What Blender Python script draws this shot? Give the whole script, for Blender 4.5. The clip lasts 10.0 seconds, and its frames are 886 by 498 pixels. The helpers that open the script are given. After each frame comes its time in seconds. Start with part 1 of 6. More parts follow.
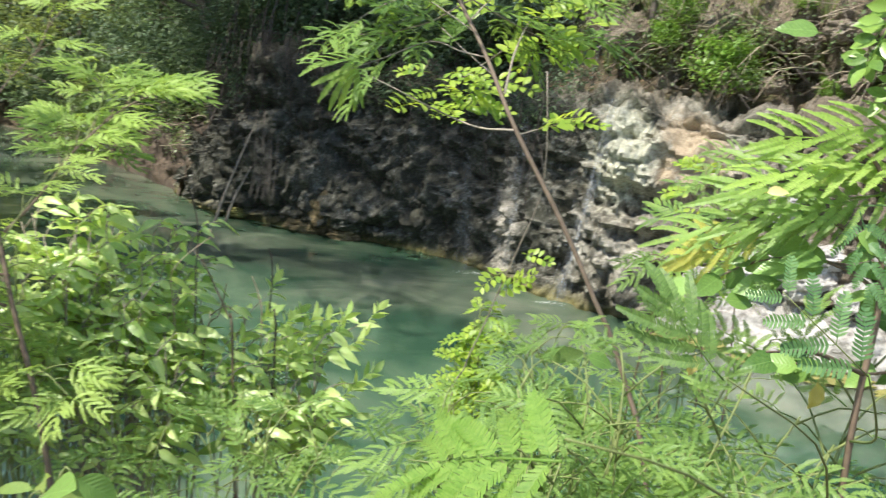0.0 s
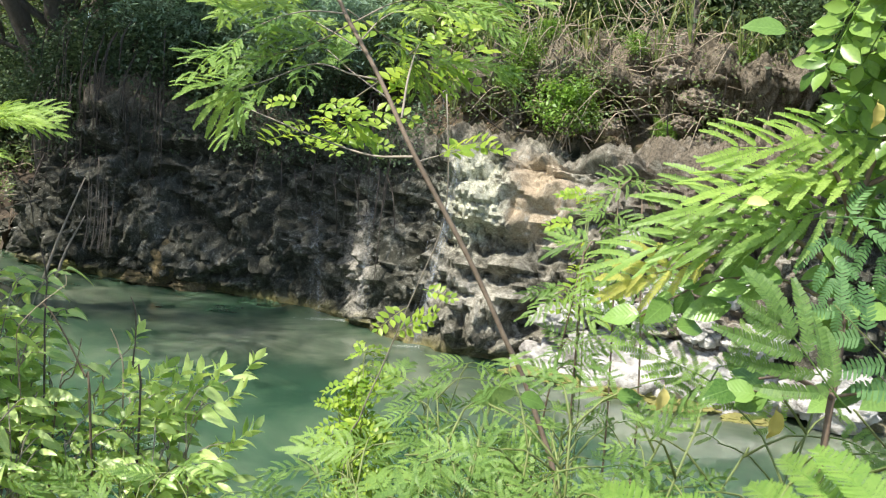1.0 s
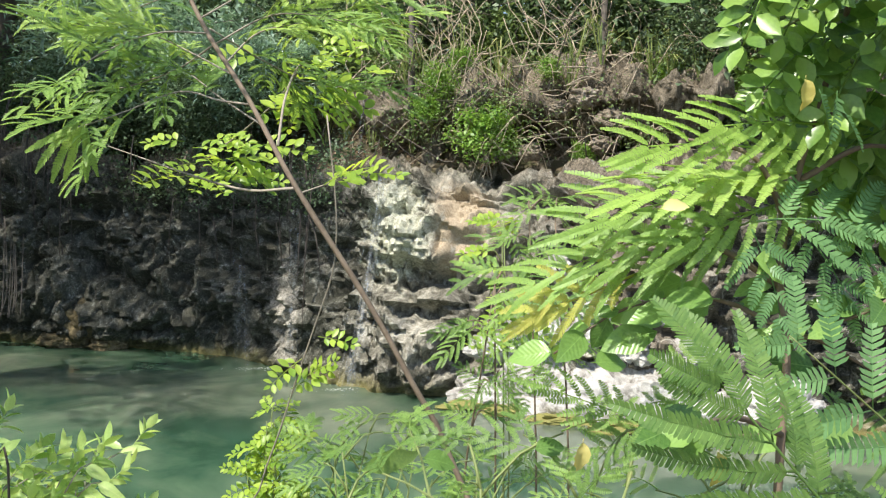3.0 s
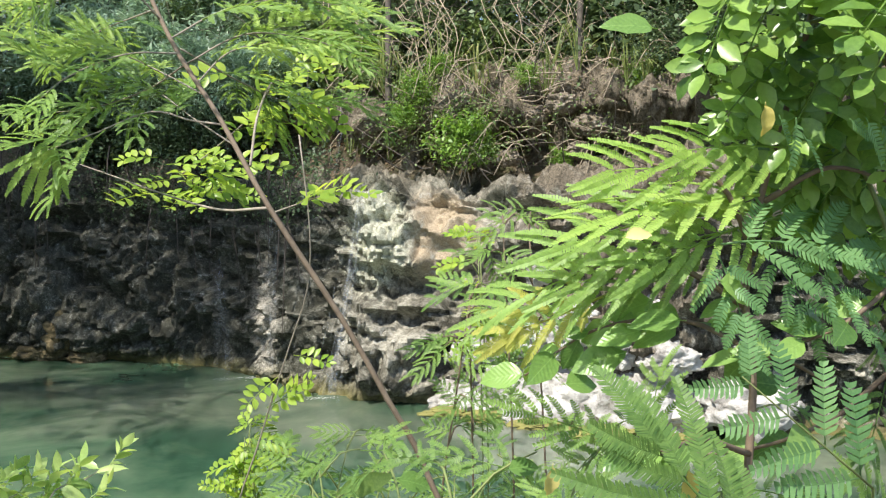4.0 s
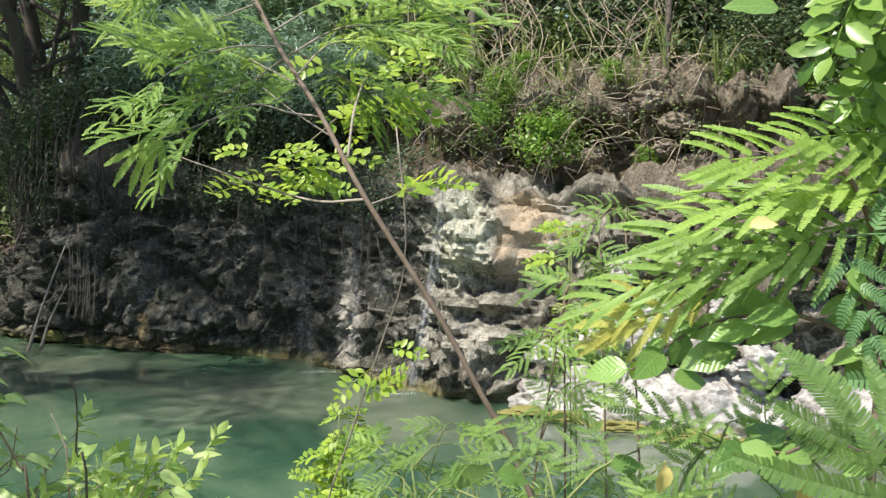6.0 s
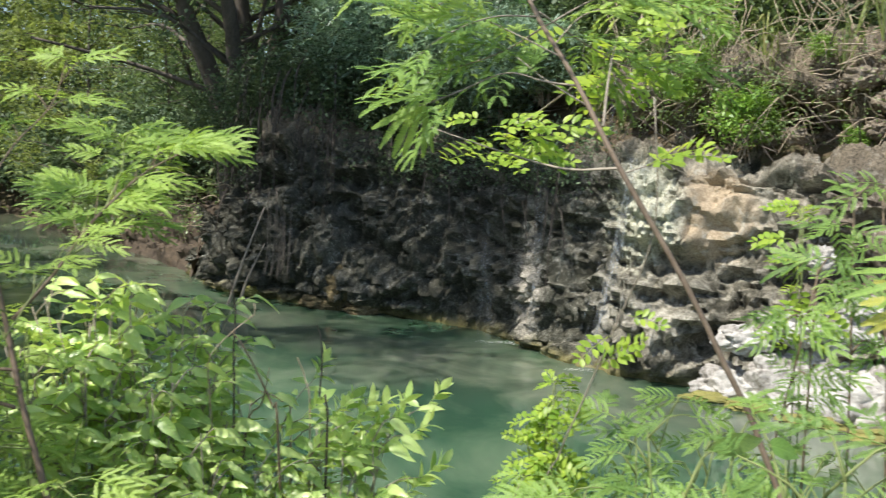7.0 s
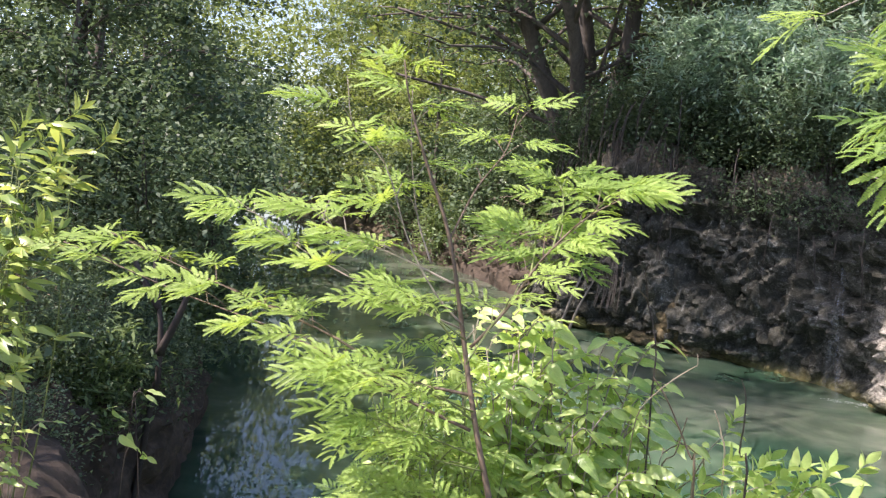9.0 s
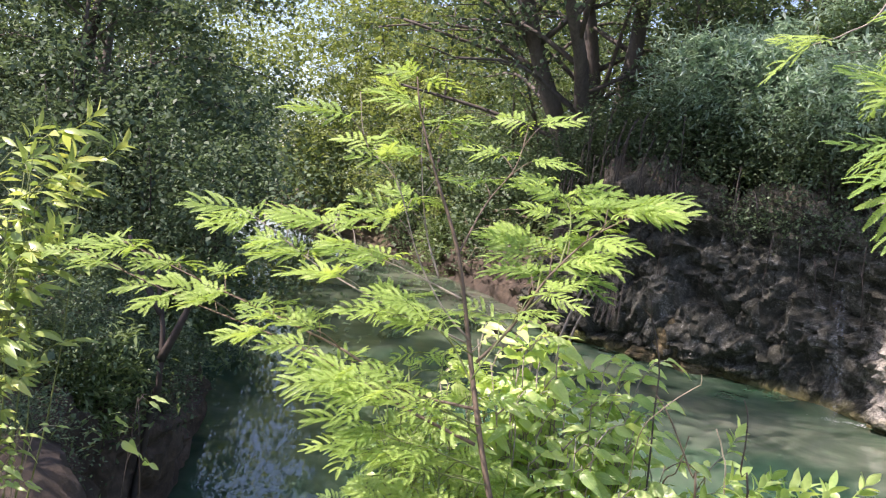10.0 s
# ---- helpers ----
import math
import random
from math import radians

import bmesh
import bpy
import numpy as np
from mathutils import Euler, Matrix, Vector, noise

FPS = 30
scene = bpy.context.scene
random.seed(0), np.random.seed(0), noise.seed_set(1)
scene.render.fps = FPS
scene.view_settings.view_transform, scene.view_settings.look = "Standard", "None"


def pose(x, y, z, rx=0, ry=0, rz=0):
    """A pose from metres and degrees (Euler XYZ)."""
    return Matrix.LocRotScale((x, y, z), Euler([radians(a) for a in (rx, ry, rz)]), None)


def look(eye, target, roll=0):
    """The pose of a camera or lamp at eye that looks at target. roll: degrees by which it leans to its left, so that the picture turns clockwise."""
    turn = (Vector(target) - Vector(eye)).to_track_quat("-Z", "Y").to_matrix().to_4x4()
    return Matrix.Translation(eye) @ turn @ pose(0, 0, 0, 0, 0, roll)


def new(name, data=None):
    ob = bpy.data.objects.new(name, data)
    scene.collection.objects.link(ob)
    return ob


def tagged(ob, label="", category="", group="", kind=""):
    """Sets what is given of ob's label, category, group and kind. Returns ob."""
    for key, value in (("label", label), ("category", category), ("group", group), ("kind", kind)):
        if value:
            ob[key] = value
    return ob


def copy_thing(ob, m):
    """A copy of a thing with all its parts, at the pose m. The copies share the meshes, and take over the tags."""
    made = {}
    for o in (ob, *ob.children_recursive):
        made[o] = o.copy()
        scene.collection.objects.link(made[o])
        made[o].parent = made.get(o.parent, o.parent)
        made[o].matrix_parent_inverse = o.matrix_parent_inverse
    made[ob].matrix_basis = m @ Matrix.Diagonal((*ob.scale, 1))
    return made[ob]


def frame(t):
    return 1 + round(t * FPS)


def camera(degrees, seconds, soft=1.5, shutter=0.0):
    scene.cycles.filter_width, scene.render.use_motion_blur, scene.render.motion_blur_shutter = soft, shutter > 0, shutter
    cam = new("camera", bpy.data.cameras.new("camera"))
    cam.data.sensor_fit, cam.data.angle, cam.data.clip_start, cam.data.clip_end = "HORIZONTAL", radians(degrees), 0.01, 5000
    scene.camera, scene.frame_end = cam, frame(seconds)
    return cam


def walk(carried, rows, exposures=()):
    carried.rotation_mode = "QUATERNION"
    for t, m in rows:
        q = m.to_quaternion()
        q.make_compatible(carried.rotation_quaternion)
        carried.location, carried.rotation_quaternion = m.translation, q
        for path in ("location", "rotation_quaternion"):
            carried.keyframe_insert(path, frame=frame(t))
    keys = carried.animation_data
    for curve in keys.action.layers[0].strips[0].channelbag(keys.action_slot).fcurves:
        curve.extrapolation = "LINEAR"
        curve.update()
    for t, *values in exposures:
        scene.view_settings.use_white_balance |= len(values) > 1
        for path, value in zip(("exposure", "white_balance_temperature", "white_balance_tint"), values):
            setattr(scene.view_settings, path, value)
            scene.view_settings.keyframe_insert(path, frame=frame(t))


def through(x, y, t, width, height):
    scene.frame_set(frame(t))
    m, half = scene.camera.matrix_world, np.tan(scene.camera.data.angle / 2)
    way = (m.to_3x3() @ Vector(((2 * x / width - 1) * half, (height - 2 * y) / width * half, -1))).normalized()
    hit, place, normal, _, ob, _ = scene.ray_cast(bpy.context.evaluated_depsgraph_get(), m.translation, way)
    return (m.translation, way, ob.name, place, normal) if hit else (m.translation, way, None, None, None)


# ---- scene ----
cam = camera(53.3, 10.0, soft=1.2, shutter=0.2)
PATH = [
    (0, (0.076, 0.065, 2.722), (0.047, 2.035, 2.381), 5.9),
    (0.5, (0.007, 0.176, 2.63), (0.287, 2.142, 2.391), 6.4),
    (1, (-0.034, 0.23, 2.665), (0.275, 2.196, 2.459), 5.3),
    (1.5, (-0.024, 0.319, 2.671), (0.256, 2.291, 2.488), 3.4),
    (2, (0.022, 0.395, 2.646), (0.353, 2.362, 2.51), 1.7),
    (2.5, (0.065, 0.427, 2.643), (0.471, 2.381, 2.521), 1.6),
    (4, (0.086, 0.417, 2.676), (0.585, 2.351, 2.569), 0.7),
    (4.5, (0.106, 0.449, 2.67), (0.571, 2.392, 2.584), -0.6),
    (5, (0.093, 0.433, 2.679), (0.526, 2.384, 2.607), -0.5),
    (6.5, (0.006, 0.437, 2.652), (0.182, 2.423, 2.5), 2.2),
    (7, (-0.093, 0.401, 2.645), (-0.156, 2.392, 2.46), 3.1),
    (7.5, (-0.201, 0.378, 2.645), (-0.538, 2.339, 2.448), 3.2),
    (8, (-0.276, 0.363, 2.642), (-0.807, 2.279, 2.426), 4.1),
    (8.5, (-0.329, 0.354, 2.648), (-0.991, 2.231, 2.445), 4.2),
    (9, (-0.368, 0.338, 2.662), (-1.125, 2.182, 2.495), 5.2),
    (9.5, (-0.377, 0.32, 2.669), (-1.189, 2.141, 2.509), 6.2),
    (10, (-0.378, 0.309, 2.672), (-1.138, 2.153, 2.529), 6.4),
]
walk(cam, [(t, look(eye, target, roll)) for t, eye, target, roll in PATH],
     exposures=[(0.0, 0.71, 6500, 10), (2.5, 0.67, 6500, 10), (5.2, 0.62, 6500, 11), (6.4, 0.52, 6500, 12), (7.5, 0.68, 6500, 9), (8.5, 0.94, 6500, 22), (10.0, 0.92, 6500, 30)])

# ---- daylight ----
SUN = Vector((-0.53, -0.40, 0.97)).normalized()      # towards the sun
world = bpy.data.worlds.new("sky")
scene.world = world
world.use_nodes = True
wn = world.node_tree.nodes
sky = wn.new("ShaderNodeTexSky")
sky.sky_type = "NISHITA"
sky.sun_disc = False
sky.sun_elevation = math.asin(SUN.z)
sky.sun_rotation = math.atan2(SUN.x, SUN.y)
world.node_tree.links.new(sky.outputs[0], wn["Background"].inputs[0])
wn["Background"].inputs[1].default_value = 0.15
lamp = bpy.data.lights.new("sun", "SUN")
lamp.energy = 5.0
lamp.angle = radians(0.55)
lamp.color = (1.0, 0.95, 0.86)
sun = new("sun", lamp)
sun.matrix_basis = look(SUN * 40, (0, 0, 0))


# ---- materials ----
def shader(name):
    m = bpy.data.materials.new(name)
    m.use_nodes = True
    nt = m.node_tree
    return m, nt, nt.nodes["Principled BSDF"]


def node(nt, kind, **inputs):
    n = nt.nodes.new(kind)
    for k, v in inputs.items():
        n.inputs[k.replace("_", " ")].default_value = v
    return n


def ramp(nt, fac, stops):
    r = nt.nodes.new("ShaderNodeValToRGB")
    e = r.color_ramp.elements
    while len(e) < len(stops):
        e.new(0.5)
    for el, (p, c) in zip(e, stops):
        el.position, el.color = p, (*c, 1)
    nt.links.new(fac, r.inputs[0])
    return r.outputs[0]


def noise_fac(nt, scale, detail=6, rough=0.6, stretch=None, coord="Object", distort=0.0):
    tc = nt.nodes.new("ShaderNodeTexCoord")
    out = tc.outputs["Object"]
    if coord == "World":
        out = nt.nodes.new("ShaderNodeNewGeometry").outputs["Position"]
    if stretch:
        mp = nt.nodes.new("ShaderNodeMapping")
        mp.inputs["Scale"].default_value = stretch
        nt.links.new(out, mp.inputs[0])
        out = mp.outputs[0]
    n = node(nt, "ShaderNodeTexNoise", Scale=scale, Detail=detail, Roughness=rough, Distortion=distort)
    nt.links.new(out, n.inputs["Vector"])
    return n.outputs["Fac"]


def mix(nt, fac, a, b, mode="MIX"):
    n = nt.nodes.new("ShaderNodeMix")
    n.data_type, n.blend_type = "RGBA", mode
    for sock, v in ((n.inputs["Factor"], fac), (n.inputs["A"], a), (n.inputs["B"], b)):
        if isinstance(v, bpy.types.NodeSocket):
            nt.links.new(v, sock)
        elif isinstance(v, tuple):
            sock.default_value = (*v, 1)
        else:
            sock.default_value = v
    return n.outputs["Result"]


def calc(nt, op, a, b=0.0, c=0.0, clamp=False):
    n = nt.nodes.new("ShaderNodeMath")
    n.operation, n.use_clamp = op, clamp
    for sock, v in zip(n.inputs, (a, b, c)):
        if isinstance(v, bpy.types.NodeSocket):
            nt.links.new(v, sock)
        else:
            sock.default_value = v
    return n.outputs[0]


def bump(nt, bsdf, fac, strength, dist):
    b = node(nt, "ShaderNodeBump", Strength=strength, Distance=dist)
    nt.links.new(fac, b.inputs["Height"])
    nt.links.new(b.outputs[0], bsdf.inputs["Normal"])


def simple(name, stops, scale, rough=0.85, relief=0.4, depth=0.01, fine=6.0, coord="Object", stretch=None):
    """A two-scale surface: broad colour drift and fine grain with relief."""
    m, nt, b = shader(name)
    broad = noise_fac(nt, scale, 5, 0.6, stretch, coord)
    grain = noise_fac(nt, scale * fine, 8, 0.7, stretch, coord)
    both = calc(nt, "MULTIPLY_ADD", grain, 0.55, calc(nt, "MULTIPLY", broad, 0.45))
    nt.links.new(ramp(nt, both, stops), b.inputs["Base Color"])
    b.inputs["Roughness"].default_value = rough
    bump(nt, b, grain, relief, depth)
    return m


def leafy(name, dark, light, glow, rough=0.42, through=0.4, yellow=None, gloss=0.45, single=False, vein=False):
    """Leaf: gloss on top, light passing through, each leaf a little different; vein: pale midrib and side veins along the blade."""
    m, nt, b = shader(name)
    isl = nt.nodes.new("ShaderNodeNewGeometry").outputs["Random Per Island"]
    obj = nt.nodes.new("ShaderNodeObjectInfo").outputs["Random"]
    if single:
        fac = calc(nt, "MULTIPLY_ADD", isl, 0.3, calc(nt, "MULTIPLY", obj, 0.7))
    else:
        fac = calc(nt, "FRACT", calc(nt, "ADD", isl, obj))
    blotch = noise_fac(nt, 14 if vein else 30, 5, 0.65)
    fac2 = calc(nt, "MULTIPLY_ADD", blotch, 0.5, calc(nt, "MULTIPLY", fac, 0.62), clamp=True)
    stops = [(0.15, dark), (0.8, light)] + ([(0.985, yellow)] if yellow else [])
    col = ramp(nt, fac2, stops)
    if vein:
        sep = nt.nodes.new("ShaderNodeSeparateXYZ")
        nt.links.new(nt.nodes.new("ShaderNodeTexCoord").outputs["Object"], sep.inputs[0])
        side = calc(nt, "ABSOLUTE", sep.outputs[0])
        rib = calc(nt, "MULTIPLY_ADD", side, -70.0, 1.0, clamp=True)
        wave = calc(nt, "SINE", calc(nt, "MULTIPLY", calc(nt, "MULTIPLY_ADD", side, -0.9, sep.outputs[1]), 62.0))
        veins = calc(nt, "MULTIPLY_ADD", wave, 2.4, -1.7, clamp=True)
        lines = calc(nt, "MAXIMUM", rib, calc(nt, "MULTIPLY", veins, 0.15))
        col = mix(nt, calc(nt, "MULTIPLY", lines, 0.3), col, tuple(min(0.8, 1.35 * c + 0.05) for c in light))
        bump(nt, b, calc(nt, "MULTIPLY_ADD", blotch, 0.5, wave), 0.12, 0.002)
    nt.links.new(col, b.inputs["Base Color"])
    b.inputs["Roughness"].default_value = rough
    b.inputs["Specular IOR Level"].default_value = gloss
    tr = nt.nodes.new("ShaderNodeBsdfTranslucent")
    nt.links.new(mix(nt, 1.0, col, glow, "MULTIPLY"), tr.inputs[0])
    mx = nt.nodes.new("ShaderNodeMixShader")
    mx.inputs[0].default_value = through
    nt.links.new(b.outputs[0], mx.inputs[1])
    nt.links.new(tr.outputs[0], mx.inputs[2])
    nt.links.new(mx.outputs[0], nt.nodes["Material Output"].inputs[0])
    return m


LEAF_FEATHER = leafy("feathery_leaf", (0.165, 0.285, 0.06), (0.43, 0.57, 0.15), (1.5, 1.42, 0.9), 0.5, 0.44, None, 0.32, True)
LEAF_FEATHER_DEEP = leafy("feathery_leaf_deep", (0.085, 0.18, 0.05), (0.30, 0.455, 0.12), (1.6, 1.45, 0.9), 0.45, 0.46, None, 0.32, True)
LEAF_TIP = leafy("yellowing_frond", (0.36, 0.42, 0.08), (0.62, 0.60, 0.16), (1.4, 1.3, 0.8), 0.45, 0.42, None, 0.45, True)
LEAF_LIME = leafy("lime_frond", (0.15, 0.30, 0.055), (0.41, 0.57, 0.14), (1.5, 1.42, 0.85), 0.5, 0.48, None, 0.28, True)
LEAF_BLUE = leafy("blue_green_leaflet", (0.06, 0.165, 0.055), (0.22, 0.39, 0.15), (1.4, 1.4, 0.9), 0.42, 0.4, None, 0.4, True)
LEAF_ROUND = leafy("rounded_leaflet", (0.15, 0.29, 0.035), (0.42, 0.55, 0.09), (1.5, 1.35, 0.8), 0.38, 0.5)
LEAF_BROAD = leafy("broad_leaf", (0.055, 0.14, 0.026), (0.30, 0.46, 0.10), (1.5, 1.45, 0.85), 0.32, 0.36)
LEAF_OVATE = leafy("oval_leaf", (0.05, 0.13, 0.028), (0.26, 0.42, 0.11), (1.5, 1.45, 0.85), 0.32, 0.36, None, 0.45, False, True)
LEAF_BUSH = leafy("bush_leaf", (0.21, 0.37, 0.085), (0.60, 0.72, 0.29), (1.45, 1.4, 0.8), 0.32, 0.42, None, 0.6, False, True)
LEAF_LANCE = leafy("lance_leaf", (0.10, 0.19, 0.045), (0.46, 0.56, 0.17), (1.4, 1.35, 0.9), 0.34, 0.36, (0.55, 0.44, 0.08))
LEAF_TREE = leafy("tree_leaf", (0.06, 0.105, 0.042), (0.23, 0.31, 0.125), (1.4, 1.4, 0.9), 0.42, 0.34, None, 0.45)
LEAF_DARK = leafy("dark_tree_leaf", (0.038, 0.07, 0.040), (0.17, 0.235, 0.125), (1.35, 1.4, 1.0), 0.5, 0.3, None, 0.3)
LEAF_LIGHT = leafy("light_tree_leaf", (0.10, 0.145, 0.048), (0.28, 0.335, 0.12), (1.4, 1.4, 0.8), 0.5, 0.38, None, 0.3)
LEAF_SPRING = leafy("ledge_shrub_leaf", (0.09, 0.20, 0.04), (0.28, 0.44, 0.10), (1.4, 1.4, 0.8), 0.45, 0.4)
LEAF_GREY = leafy("grey_green_leaf", (0.15, 0.25, 0.165), (0.46, 0.58, 0.44), (1.2, 1.3, 1.0), 0.32, 0.36, None, 0.5)
LEAF_DRY = leafy("dry_leaf", (0.14, 0.09, 0.05), (0.42, 0.31, 0.19), (1.2, 1.0, 0.7), 0.7, 0.2)
LEAF_YELLOW = leafy("yellow_leaf", (0.6, 0.48, 0.08), (0.8, 0.72, 0.3), (1.2, 1.1, 0.5), 0.5, 0.35)
GRASS = leafy("sedge_blade", (0.10, 0.145, 0.04), (0.30, 0.35, 0.12), (1.4, 1.4, 0.8), 0.45, 0.35, (0.5, 0.41, 0.2))

BARK = simple("grey_bark", [(0.3, (0.055, 0.045, 0.035)), (0.7, (0.2, 0.17, 0.14))], 3.0, 0.9, 0.7, 0.02, 7, stretch=(1, 1, 0.25))
STEM_BROWN = simple("brown_stem", [(0.3, (0.085, 0.06, 0.038)), (0.7, (0.22, 0.16, 0.105))], 18.0, 0.7, 0.4, 0.002, 5)
STEM_GREY = simple("weathered_stem", [(0.3, (0.17, 0.14, 0.105)), (0.7, (0.40, 0.35, 0.28))], 18.0, 0.75, 0.4, 0.002, 5)
STEM_TAN = simple("tan_bark", [(0.3, (0.11, 0.08, 0.055)), (0.7, (0.27, 0.205, 0.145))], 22.0, 0.8, 0.5, 0.002, 5)
STEM_GREEN = simple("green_stem", [(0.3, (0.10, 0.145, 0.035)), (0.7, (0.24, 0.27, 0.09))], 18.0, 0.6, 0.3, 0.002, 5)
STEM_DARK = simple("dark_twig", [(0.3, (0.03, 0.025, 0.02)), (0.7, (0.09, 0.07, 0.055))], 18.0, 0.8, 0.3, 0.002, 5)
STEM_DRY = simple("dry_root", [(0.3, (0.22, 0.165, 0.105)), (0.7, (0.55, 0.46, 0.34))], 8.0, 0.85, 0.4, 0.003, 5)
SOIL = simple("soil_bank", [(0.3, (0.025, 0.02, 0.014)), (0.5, (0.075, 0.056, 0.038)), (0.72, (0.2, 0.15, 0.105))], 1.2, 0.95, 0.8, 0.03, 9)
ROCK_PALE = simple("pale_limestone", [(0.36, (0.10, 0.09, 0.075)), (0.43, (0.30, 0.28, 0.25)), (0.52, (0.50, 0.48, 0.44)), (0.66, (0.66, 0.64, 0.60))], 1.6, 0.9, 1.0, 0.06, 6.0)
ROCK_OCHRE = simple("ochre_tufa", [(0.36, (0.028, 0.024, 0.012)), (0.5, (0.13, 0.10, 0.045)), (0.66, (0.38, 0.29, 0.15))], 3.0, 0.85, 0.9, 0.03, 7)
ROCK_TAN = simple("soil_stained_rock", [(0.36, (0.05, 0.04, 0.028)), (0.5, (0.19, 0.155, 0.11)), (0.66, (0.44, 0.38, 0.30))], 2.4, 0.92, 0.9, 0.04, 6.0)
MOSS = simple("yellow_moss", [(0.3, (0.10, 0.10, 0.03)), (0.7, (0.30, 0.28, 0.08))], 9.0, 0.95, 0.8, 0.01, 6)


def cliff_rock():
    m, nt, b = shader("travertine_cliff")
    geo = nt.nodes.new("ShaderNodeNewGeometry")
    sep = nt.nodes.new("ShaderNodeSeparateXYZ")
    nt.links.new(geo.outputs["Position"], sep.inputs[0])
    broad = noise_fac(nt, 0.9, 6, 0.65, coord="World")
    lumps = noise_fac(nt, 4.5, 10, 0.78, coord="World", distort=1.2)
    fine = noise_fac(nt, 26, 10, 0.8, coord="World", distort=0.8)
    drip = noise_fac(nt, 2.4, 8, 0.72, (1, 1, 0.45), "World", 0.8)
    f = calc(nt, "MULTIPLY_ADD", lumps, 0.5, calc(nt, "MULTIPLY", broad, 0.5))
    base = ramp(nt, f, [(0.39, (0.045, 0.045, 0.03)), (0.46, (0.16, 0.15, 0.115)), (0.53, (0.35, 0.33, 0.265)), (0.59, (0.64, 0.61, 0.51))])
    grain = ramp(nt, fine, [(0.38, (0.28, 0.26, 0.23)), (0.56, (1.0, 1.0, 1.0))])
    col = mix(nt, 0.62, base, grain, "MULTIPLY")
    # browner, soil-stained rock away from the fall
    brown = calc(nt, "ADD", calc(nt, "MULTIPLY_ADD", sep.outputs[0], 1.3, -4.6), calc(nt, "MULTIPLY_ADD", broad, 3.0, -1.5), clamp=True)
    col = mix(nt, calc(nt, "MULTIPLY", brown, 0.88), col, ramp(nt, fine, [(0.36, (0.035, 0.029, 0.02)), (0.58, (0.23, 0.19, 0.14))]))
    # tan clay patch on the upper dry part of the face
    dx = calc(nt, "MULTIPLY", calc(nt, "SUBTRACT", sep.outputs[0], 3.02), 1.75)
    dz = calc(nt, "MULTIPLY", calc(nt, "SUBTRACT", sep.outputs[2], 2.2), 1.25)
    r = calc(nt, "ADD", calc(nt, "MULTIPLY", dx, dx), calc(nt, "MULTIPLY", dz, dz))
    clay = calc(nt, "SUBTRACT", calc(nt, "ADD", 0.62, calc(nt, "MULTIPLY", lumps, 1.1)), calc(nt, "ADD", r, 0.35), clamp=True)
    clay = calc(nt, "MULTIPLY", clay, 2.2, clamp=True)
    tan = ramp(nt, fine, [(0.36, (0.23, 0.175, 0.115)), (0.58, (0.55, 0.45, 0.315))])
    col = mix(nt, clay, col, tan)
    # algal seep zone, its edge broken by drips; tree shade painted into its dark
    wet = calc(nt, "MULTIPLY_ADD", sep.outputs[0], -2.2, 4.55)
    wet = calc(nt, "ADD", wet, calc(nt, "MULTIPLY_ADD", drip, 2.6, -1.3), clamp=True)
    # right end: shade put into the colour with the same dark tone
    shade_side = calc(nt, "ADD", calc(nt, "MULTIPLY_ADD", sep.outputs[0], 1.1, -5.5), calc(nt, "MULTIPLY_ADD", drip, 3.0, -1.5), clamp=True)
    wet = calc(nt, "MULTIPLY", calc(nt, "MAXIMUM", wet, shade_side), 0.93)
    # the palest stop paints sunlit flecks into the dark zone
    algae_shade = ramp(nt, calc(nt, "MULTIPLY_ADD", fine, 0.5, calc(nt, "MULTIPLY", lumps, 0.5)), [(0.39, (0.020, 0.021, 0.015)), (0.5, (0.056, 0.056, 0.040)), (0.56, (0.15, 0.15, 0.12)), (0.61, (0.48, 0.48, 0.43))])
    col = mix(nt, wet, col, algae_shade)
    # crusts of pale tufa
    crust = calc(nt, "MULTIPLY_ADD", noise_fac(nt, 1.5, 8, 0.72, coord="World", distort=1.6), 10.0, -5.35, clamp=True)
    col = mix(nt, calc(nt, "MULTIPLY", crust, calc(nt, "MULTIPLY_ADD", sep.outputs[0], 0.24, 0.3, clamp=True)), col, ramp(nt, fine, [(0.36, (0.16, 0.15, 0.11)), (0.56, (0.56, 0.53, 0.44))]))
    # cream tufa beside the main fall
    px = calc(nt, "MULTIPLY", calc(nt, "SUBTRACT", sep.outputs[0], 2.18), 2.4)
    pz = calc(nt, "MULTIPLY", calc(nt, "SUBTRACT", sep.outputs[2], 2.25), 1.15)
    cream = calc(nt, "SUBTRACT", calc(nt, "MULTIPLY_ADD", lumps, 4.6, -1.15), calc(nt, "ADD", calc(nt, "MULTIPLY", px, px), calc(nt, "MULTIPLY", pz, pz)), clamp=True)
    col = mix(nt, calc(nt, "MULTIPLY", cream, 0.9), col, ramp(nt, fine, [(0.34, (0.15, 0.15, 0.09)), (0.48, (0.52, 0.52, 0.38)), (0.58, (0.80, 0.80, 0.66))]))
    # soil and leaf mould on the upper ledge
    mould = calc(nt, "ADD", calc(nt, "MULTIPLY_ADD", sep.outputs[2], 2.2, -6.3), calc(nt, "MULTIPLY_ADD", lumps, 3.0, -1.3), clamp=True)
    col = mix(nt, calc(nt, "MULTIPLY", mould, 0.8), col, ramp(nt, fine, [(0.36, (0.035, 0.03, 0.02)), (0.6, (0.32, 0.265, 0.19))]))
    # pale mineral runs below the falls
    run = calc(nt, "MULTIPLY_ADD", drip, 7.0, -4.25, clamp=True)
